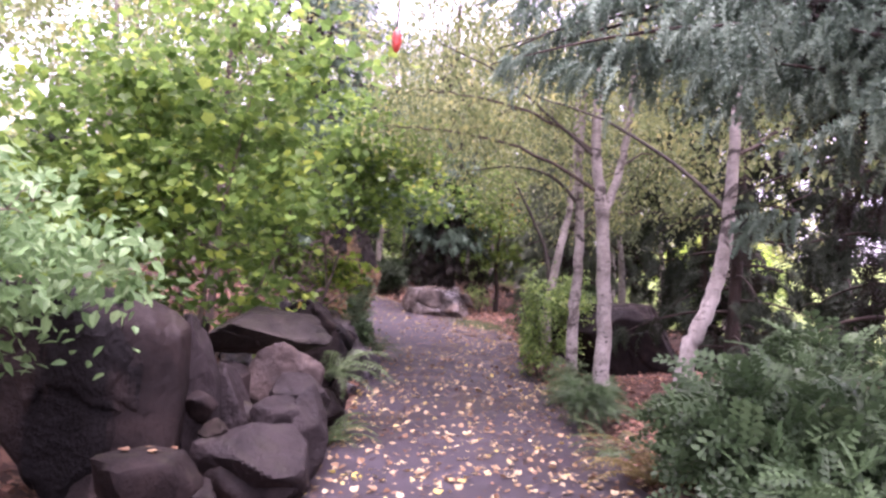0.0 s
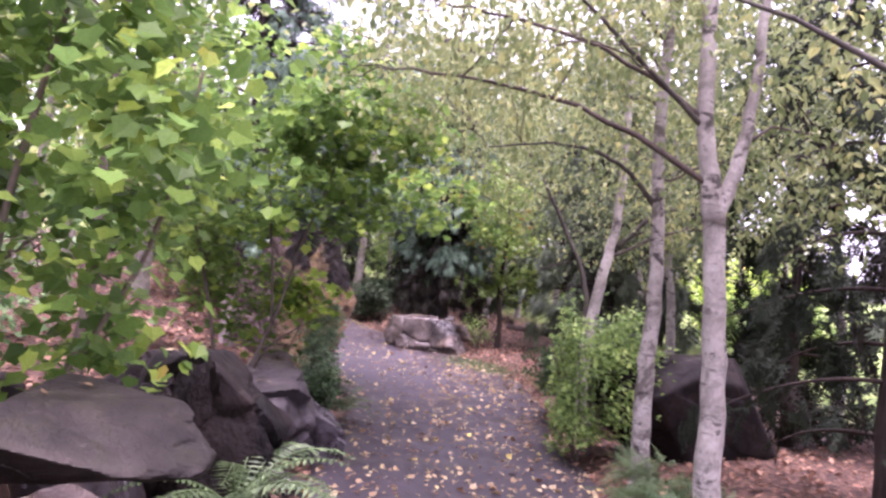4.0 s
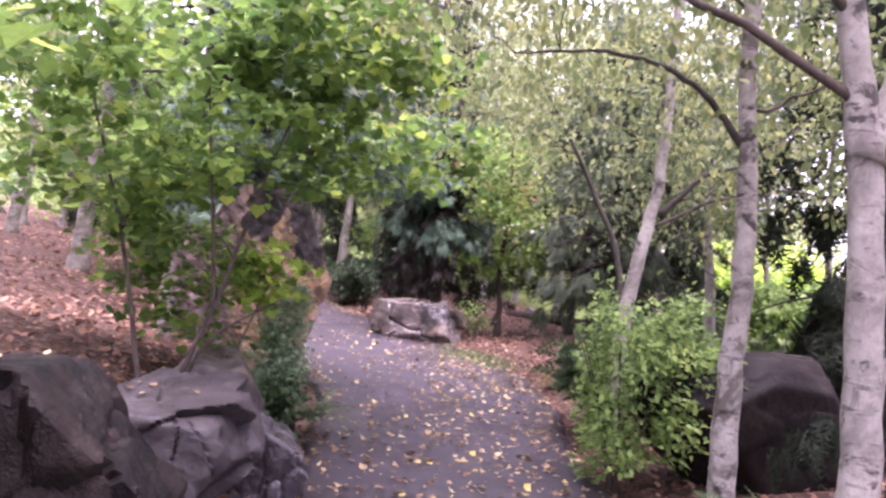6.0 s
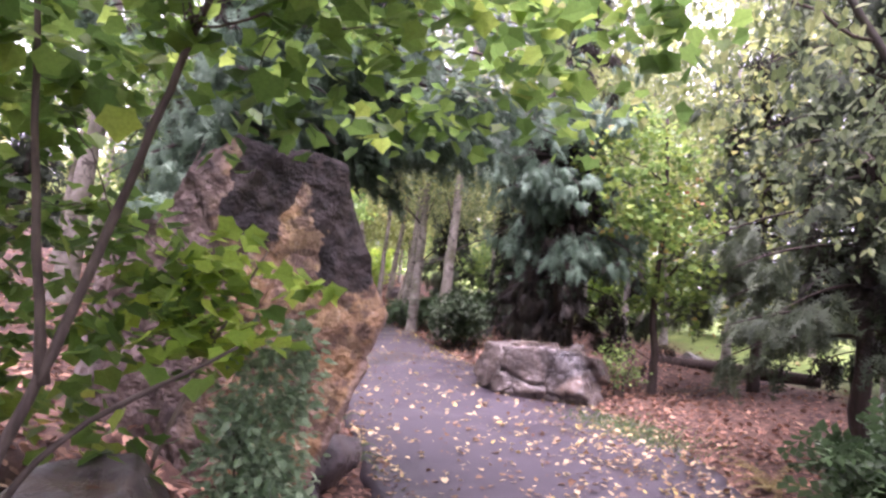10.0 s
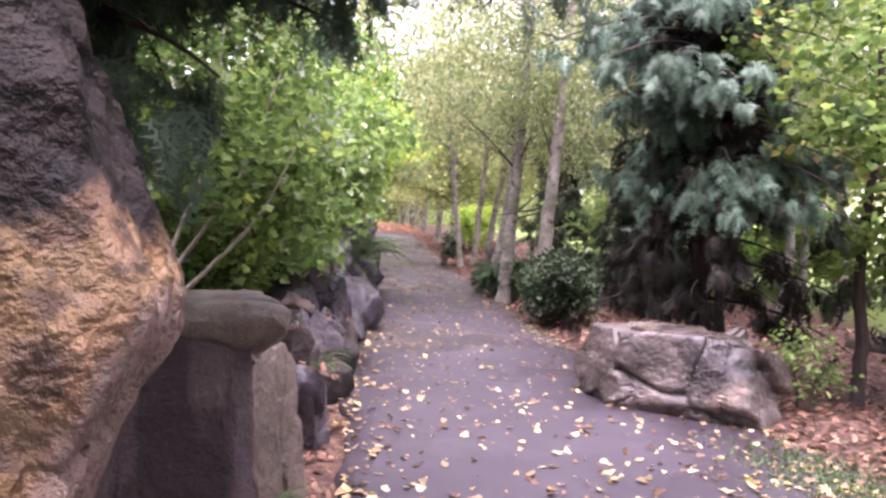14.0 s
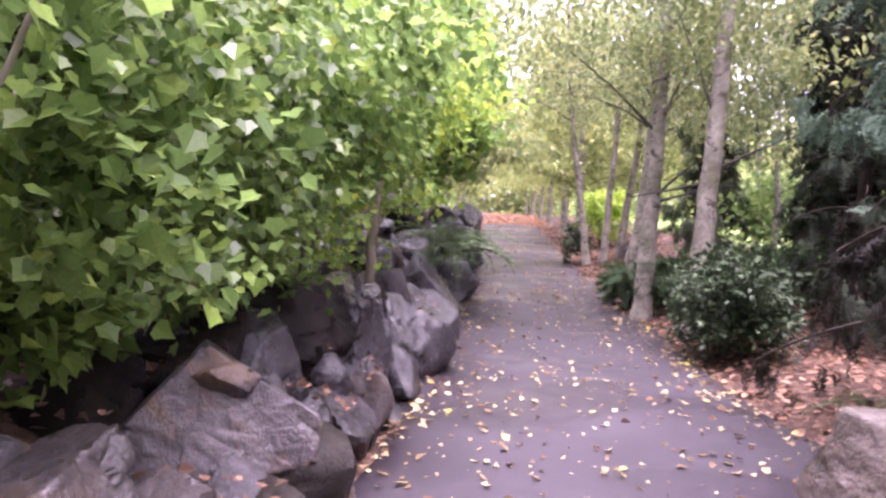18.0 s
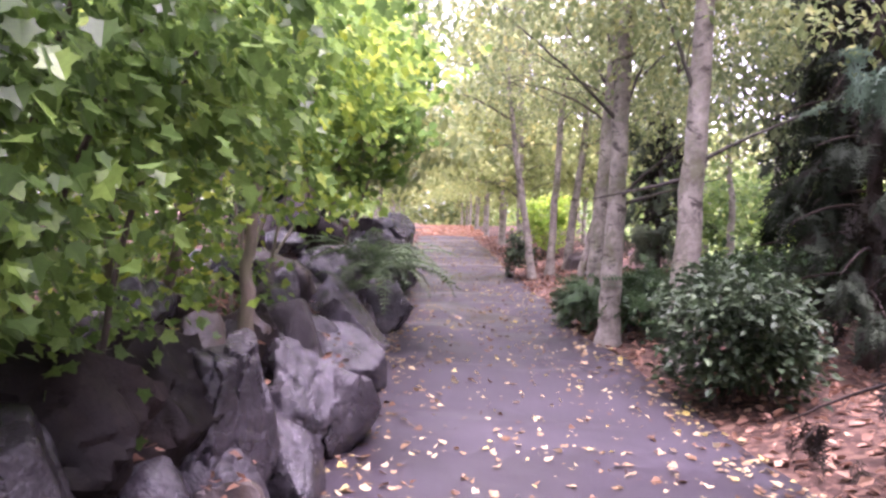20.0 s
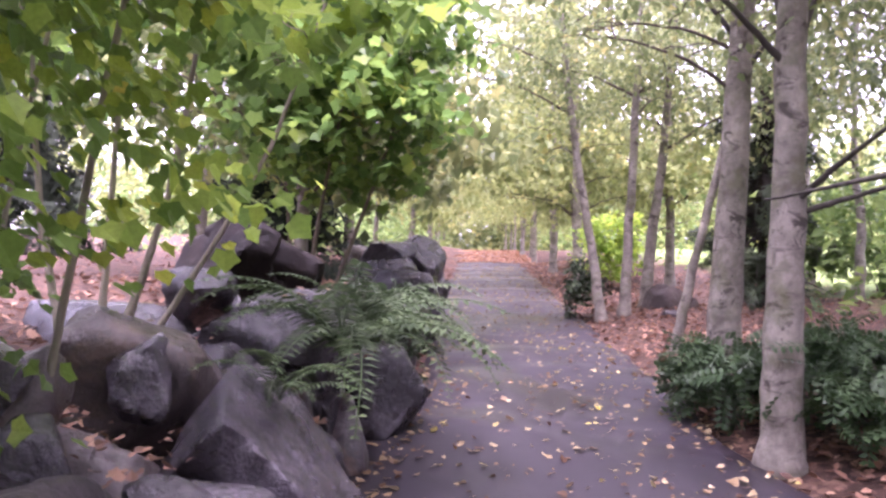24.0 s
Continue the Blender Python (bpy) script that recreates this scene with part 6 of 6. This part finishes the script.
FRONDS = [frond_mesh("frond", FERN_LEAF, 22, 0.5 + 0.25 * k, k) for k in range(3)]
DRY_FRONDS = [frond_mesh("frond", DRY_FERN, 20, 0.5 + 0.2 * k, 7 + k) for k in range(2)]


def fern(x, y, z, length, count, seed, label="green sword fern growing among the rocks", toward=None, meshes=FRONDS, open_angle=360):
    rng = np.random.default_rng(seed)
    ob = thing("fern", (x, y, z), label, "fern", "ferns along the path")
    for k in range(count):
        a = (toward if toward is not None else 0) + (k / count - 0.5) * open_angle + rng.uniform(-12, 12)
        f = part("frond", meshes[k % len(meshes)], ob)
        size = length * rng.uniform(0.75, 1.15)
        f.matrix_basis = pose(0, 0, 0, rng.uniform(-22, 14), rng.uniform(-12, 12), a - 90) @ Matrix.Diagonal((size, size, size, 1))
    return ob


fern(-1.02, 7.42, 0.5, 0.85, 16, 301, "sword fern at the foot of the boulders", -20, open_angle=250)
fern(-0.95, 6.85, height(-0.95, 6.85), 0.6, 12, 302, "sword fern at the foot of the boulders", -20, open_angle=250)
fern(-0.98, 12.3, height(-0.98, 12.3) + 0.12, 0.55, 12, 303, "sword fern beside the pale leaved shrub", 0, open_angle=240)
fern(-1.5, 14.6, height(-1.5, 14.6) + 0.15, 0.4, 9, 304, "small fern below the flat-topped block", -10, open_angle=220)
fern(-2.1, 15.75, 0.72, 0.26, 6, 305, "small fern rooted between stones", 10, open_angle=180)
fern(-2.55, 17.3, 0.92, 0.4, 6, 306, "small fern spilling over a mossy stone", 0, open_angle=120)
fern(-1.75, 15.2, 0.62, 0.3, 6, 307, "small fern rooted between stones", 0, open_angle=180)
fern(-4.9, 23.85, 1.8, 0.95, 24, 308, "large sword fern pouring over the rock bank", -35, open_angle=200)
fern(-5.3, 24.6, 1.9, 0.9, 22, 309, "large sword fern pouring over the rock bank", -30, open_angle=200)
fern(-4.6, 22.9, 1.7, 0.5, 7, 311, "sword fern hanging over dark rocks", -20, open_angle=150)
fern(1.72, 5.95, height(1.72, 5.95), 0.8, 16, 312, "browning sword fern at the foot of a leaning birch", 180, DRY_FRONDS, 300)
fern(1.62, 6.9, height(1.62, 6.9), 0.5, 10, 313, "sword fern at the path's edge beside evergreen leaves", 180, open_angle=260)
fern(1.8, 15.6, height(1.8, 15.6), 0.5, 12, 314, "browning fern at the edge of the litter", 180, DRY_FRONDS, 300)
fern(-0.55, 21.2, height(-0.55, 21.2), 0.45, 9, 315, "small fern at the edge of the path", 200, open_angle=260)
fern(1.6, 9.5, height(1.6, 9.5), 0.45, 9, 316, "low fern between birch trunks", 200, open_angle=300)
fern(2.3, 8.6, height(2.3, 8.6), 0.5, 10, 317, "low fern behind a birch trunk", 200, open_angle=300)

# ---- fallen leaves ----
rng = np.random.default_rng(401)
n = 10000
y = 1.5 + 44 * rng.random(n) ** 1.88
u = np.where(rng.random(n) < 0.45, rng.beta(0.6, 1.6, n), rng.random(n))
u = np.where(rng.random(n) < 0.6, 1 - u, u)
x = left_edge(y) + (right_edge(y) - left_edge(y)) * (u * 1.04 - 0.02)
uu = (x - left_edge(y)) / (right_edge(y) - left_edge(y))
z = rise(y) + 0.024 + 0.03 * (1 - np.clip(2 * uu - 1, -1, 1) ** 2) + 0.008 * np.sin(x * 3.1 + y * 0.9) + 0.006 * np.sin(y * 2.3)
pts = np.stack([x, y, z + 0.003], -1)
me = mesh_of("fallen_leaves", *scatter(pts, (0.024 + 0.055 * rng.random(n) ** 1.4) * np.interp(y, (17, 21), (1, 0.82)), BROAD, rng, (6, 14), 22), FALLEN)
tagged(new("fallen_leaves", me), "yellow and tan leaves scattered on the damp path", "leaves", kind="stuff")

n = 1250
spot = rng.random(n) < 0.35
y = np.where(spot, rng.normal(16.9, 0.9, n), rng.uniform(13, 27, n))
x = np.where(spot, rng.normal(0.75, 0.4, n), np.where(rng.random(n) < 0.6, left_edge(y) + rng.gamma(1.2, 0.12, n), right_edge(y) - rng.gamma(1.2, 0.15, n)))
uu = (x - left_edge(y)) / (right_edge(y) - left_edge(y))
z = np.maximum(rise(y) + 0.024 + 0.03 * (1 - np.clip(2 * uu - 1, -1, 1) ** 2) + 0.008 * np.sin(x * 3.1 + y * 0.9) + 0.006 * np.sin(y * 2.3), land(x, y) + 0.01)
me = mesh_of("drifted_leaves", *scatter(np.stack([x, y, z + 0.004], -1), 0.03 + 0.045 * rng.random(n) ** 1.5, BROAD, rng, (5, 12), 16), FALLEN)
tagged(new("drifted_leaves", me), "yellow and brown leaves drifted along the path's edges", "leaves", kind="stuff")

n = 52000
y = 1 + 46 * rng.random(n) ** 1.15
left = rng.random(n) < 0.55
d = rng.gamma(1.5, 1.5, n)
x = np.where(left, left_edge(y) - 0.05 - d, right_edge(y) + 0.02 + d * 0.9)
keep = (d < 9) & ~(left & (y < 6.5) & (d < 1.4))
x, y = x[keep], y[keep]
pts = np.stack([x, y, land(x, y) + 0.012], -1)
me = mesh_of("leaf_litter", *scatter(pts, rng.uniform(0.045, 0.1, len(pts)), OVAL, rng, (6, 20), 28), LITTER)
tagged(new("leaf_litter", me), "red-brown leaf litter covering the banks", "leaf litter", kind="stuff")

n = 7000
y = rng.uniform(47, 74, n)
x = left_edge(y) + (right_edge(y) - left_edge(y)) * rng.uniform(-0.3, 1.3, n)
pts = np.stack([x, y, np.maximum(land(x, y), rise(y) + 0.05) + 0.02], -1)
me = mesh_of("orange_leaves", *scatter(pts, rng.uniform(0.09, 0.16, n), DIAMOND, rng, (6, 14), 20), ORANGE_LITTER)
tagged(new("orange_leaves", me), "carpet of orange leaves across the far path", "leaves", kind="stuff")

# leaves caught on the flatter tops of the rocks
tops = np.concatenate(ROCK_TOPS)
tops = tops[(tops[:, 1] < 27) & (tops[:, 2] < 2.4)]
caught = []
for x, y in np.stack([rng.uniform(-6.5, -0.8, 5200), rng.uniform(4, 26, 5200)], -1):
    near = tops[(np.abs(tops[:, 0] - x) < 0.05) & (np.abs(tops[:, 1] - y) < 0.05)]
    if len(near) > 5:
        crest = near[near[:, 2] > near[:, 2].max() - 0.12]
        if len(crest) > 4 and crest[:, 2].max() - crest[:, 2].min() < 0.035 and near[:, 2].max() > height(x, y) - 0.05:
            caught.append((x, y, crest[:, 2].max() + 0.004))
caught = np.array(caught)
me = mesh_of("caught_leaves", *scatter(caught, rng.uniform(0.03, 0.065, len(caught)), BROAD, rng, (4, 10), 14), FALLEN)
tagged(new("caught_leaves", me), "fallen leaves caught on the tops of the rocks", "leaves", kind="stuff")

# litter gathered in the hollows between rocks
cell = 0.11
spots = {}
for x, y, z in tops[(tops[:, 1] > 15.5) & (tops[:, 1] < 27)]:
    key = (int(x / cell), int(y / cell))
    spots[key] = max(spots.get(key, -9.0), float(z))
hollow = []
for (i, j), z in spots.items():
    x, y = i * cell, j * cell
    around = [spots[(i + a, j + b)] for a in (-2, 0, 2) for b in (-2, 0, 2) if (a or b) and (i + a, j + b) in spots]
    floor_z = max(z, height(x, y))
    if len(around) > 4 and x < left_edge(y) - 0.1 and np.mean(around) > floor_z + 0.09:
        hollow += [(x + rng.normal(0, 0.04), y + rng.normal(0, 0.04), floor_z + 0.012 * k) for k in range(4)]
me = mesh_of("hollow_litter", *scatter(np.array(hollow), rng.uniform(0.03, 0.065, len(hollow)), BROAD, rng, (8, 18), 28), LITTER)
tagged(new("hollow_litter", me), "orange-brown leaves lying in hollows between the rocks", "leaves", kind="stuff")

# moss and short grass creeping on to the path by the boulder
n = 2600
pts = np.stack([rng.normal(0.95, 0.28, n), rng.normal(17.5, 0.42, n), np.zeros(n)], -1)
pts[:, 0] -= (pts[:, 1] - 17.5) * 0.35
pts[:, 2] = np.maximum(land(pts[:, 0], pts[:, 1]), rise(pts[:, 1]) + 0.03)
me = mesh_of("moss_patch", *scatter(pts, rng.uniform(0.015, 0.035, n), DIAMOND, rng, (55, 20), 30), FERN_LEAF)
tagged(new("moss_patch", me), "patch of moss and grass at the path's edge", "moss", kind="stuff")

# ---- woods further off ----
rng = np.random.default_rng(500)
FAR_TREES = "trees on the slope"
plant("slope_tree", (-2.9, 9.7), [([(0, 0, 0), (0.05, 0, 1.2), (0.0, 0.1, 3), (0.15, 0.2, 7.5)], 0.055, 0.02)], [(0, 0, 4.2, 1.8, 1.6, 1.2), (-1.2, -0.3, 3.2, 1.4, 1.2, 0.7), (0.4, 0.2, 5.4, 1.6, 1.5, 0.9)], 100, 24, 0.2, OVAL, (0.06, 0.11), TWIG_BARK, BIRCH_LEAF,
      "thin dark-trunked tree on the leaf-covered slope", "tree", 530, FAR_TREES, 10)
for k, (x, y, h, r) in enumerate(((-4.75, 15.9, 10.5, 0.13), (-6.2, 13.5, 9, 0.14), (-6.4, 19.8, 9, 0.12), (-7.5, 17.5, 9, 0.15), (-7.0, 9.5, 8, 0.13), (-9.5, 12.5, 9, 0.16), (-8.6, 21.5, 8, 0.13), (-10.5, 25.5, 9, 0.15), (-5.6, 6.0, 8, 0.13), (-12, 19, 9, 0.16), (-11.5, 30, 9, 0.14), (-9.2, 5.0, 9, 0.15))):
    plant("slope_tree", (x, y), [([(0, 0, 0), (0.05, 0, 1.2), (0.1, 0.1, 3), (0.1, 0.2, h)], r, 0.03)],
          [(0, 0, h * 0.58, 2.3, 2.3, h * 0.24), (0.4, -0.3, h * 0.36, 1.6, 1.6, 0.8)], 90, 24, 0.26, DIAMOND, (0.11, 0.18), ALDER_BARK, (MAPLE, BIRCH_LEAF, MAPLE_DEEP)[k % 3],
          "pale-trunked tree on the leaf-covered slope", "tree", 510 + k, FAR_TREES, 8, limb_bark=TWIG_BARK)
for k in range(13):
    a = radians(98 + k * 9 + rng.uniform(-2, 2))
    d = rng.uniform(17, 26)
    x, y, h = -1 + math.cos(a) * d, 8 + math.sin(a) * d * 1.1, rng.uniform(5, 7)
    if x > left_edge(y) - 3:
        continue
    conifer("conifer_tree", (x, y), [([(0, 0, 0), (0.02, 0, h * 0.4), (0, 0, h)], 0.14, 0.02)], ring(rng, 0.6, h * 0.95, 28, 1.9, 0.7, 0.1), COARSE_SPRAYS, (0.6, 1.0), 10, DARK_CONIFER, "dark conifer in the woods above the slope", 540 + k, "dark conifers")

n, per = 1900, 20
a = rng.uniform(radians(50), radians(190), n)
d = rng.uniform(46, 75, n)
cx, cy = -6 + np.cos(a) * d, 14 + np.sin(a) * d * 1.15
tall = np.interp(np.degrees(a), (50, 75, 95, 110, 125, 140, 190), (4.5, 7, 9.5, 10.5, 11, 10, 10))
c = np.stack([cx, cy, land(cx, cy) + rng.random(n) ** 0.8 * tall], -1)
c = c[(cx < left_edge(cy) - 2) | (cx > right_edge(cy) + 2) | (cy > 78)]
pts = np.repeat(c, per, 0) + rng.normal(size=(len(c) * per, 3)) * (1.0, 1.0, 0.6)
pts[:, 2] = np.maximum(pts[:, 2], land(pts[:, 0], pts[:, 1]) + 0.2)
me = mesh_of("far_woods", *scatter(pts, rng.uniform(0.35, 0.7, len(pts)), DIAMOND, rng, (-20, 30), 35), FAR_LEAF)
tagged(new("far_woods", me), "pale autumn woods closing the far view", "woods", kind="stuff")

# low green growth on the slope behind the near boulders
n, per = 230, 22
y = rng.uniform(4, 12, n)
x = -3.6 - rng.gamma(1.5, 1.6, n)
c = np.stack([x, y, land(x, y) + 0.1 + rng.random(n) ** 1.5 * 1.3], -1)
pts = np.repeat(c, per, 0) + rng.normal(size=(n * per, 3)) * (0.25, 0.25, 0.16)
pts[:, 2] = np.maximum(pts[:, 2], land(pts[:, 0], pts[:, 1]) + 0.05)
me = mesh_of("slope_undergrowth", *scatter(pts, rng.uniform(0.07, 0.13, len(pts)), BROAD, rng, (-15, 30), 35), PALE_LEAF)
tagged(new("slope_undergrowth", me), "pale green undergrowth on the slope behind the boulders", "undergrowth", kind="stuff")

# undergrowth along the upper bank
n, per = 620, 24
y = rng.uniform(29, 72, n)
side = rng.random(n) < 0.68
off = rng.gamma(1.6, 2.0, n)
x = np.where(side, left_edge(y) - 1.6 - off, right_edge(y) + 2.6 + off)
c = np.stack([x, y, land(x, y) + 0.2 + rng.random(n) ** 1.3 * 2.4], -1)
pts = np.repeat(c, per, 0) + rng.normal(size=(n * per, 3)) * (0.4, 0.4, 0.28)
pts[:, 2] = np.maximum(pts[:, 2], land(pts[:, 0], pts[:, 1]) + 0.05)
me = mesh_of("undergrowth", *scatter(pts, rng.uniform(0.12, 0.22, len(pts)), DIAMOND, rng, (-15, 30), 35), BUSH_LEAF)
tagged(new("undergrowth", me), "yellow-green undergrowth along the upper path", "undergrowth", kind="stuff")

# the trees that close the far end of the path
n, per = 1500, 18
x, y = rng.uniform(-75, 6, n), rng.uniform(79, 93, n)
c = np.stack([x, y, land(x, y) + 0.3 + rng.random(n) ** 1.5 * 8.5], -1)
pts = np.repeat(c, per, 0) + rng.normal(size=(n * per, 3)) * (1.1, 0.9, 0.6)
pts[:, 2] = np.maximum(pts[:, 2], land(pts[:, 0], pts[:, 1]) + 0.1)
me = mesh_of("far_tree_line", *scatter(pts, rng.uniform(0.5, 0.95, len(pts)), DIAMOND, rng, (-20, 30), 35), BIRCH_LEAF)
tagged(new("far_tree_line", me), "line of yellow-green trees beyond the path's end", "woods", kind="stuff")
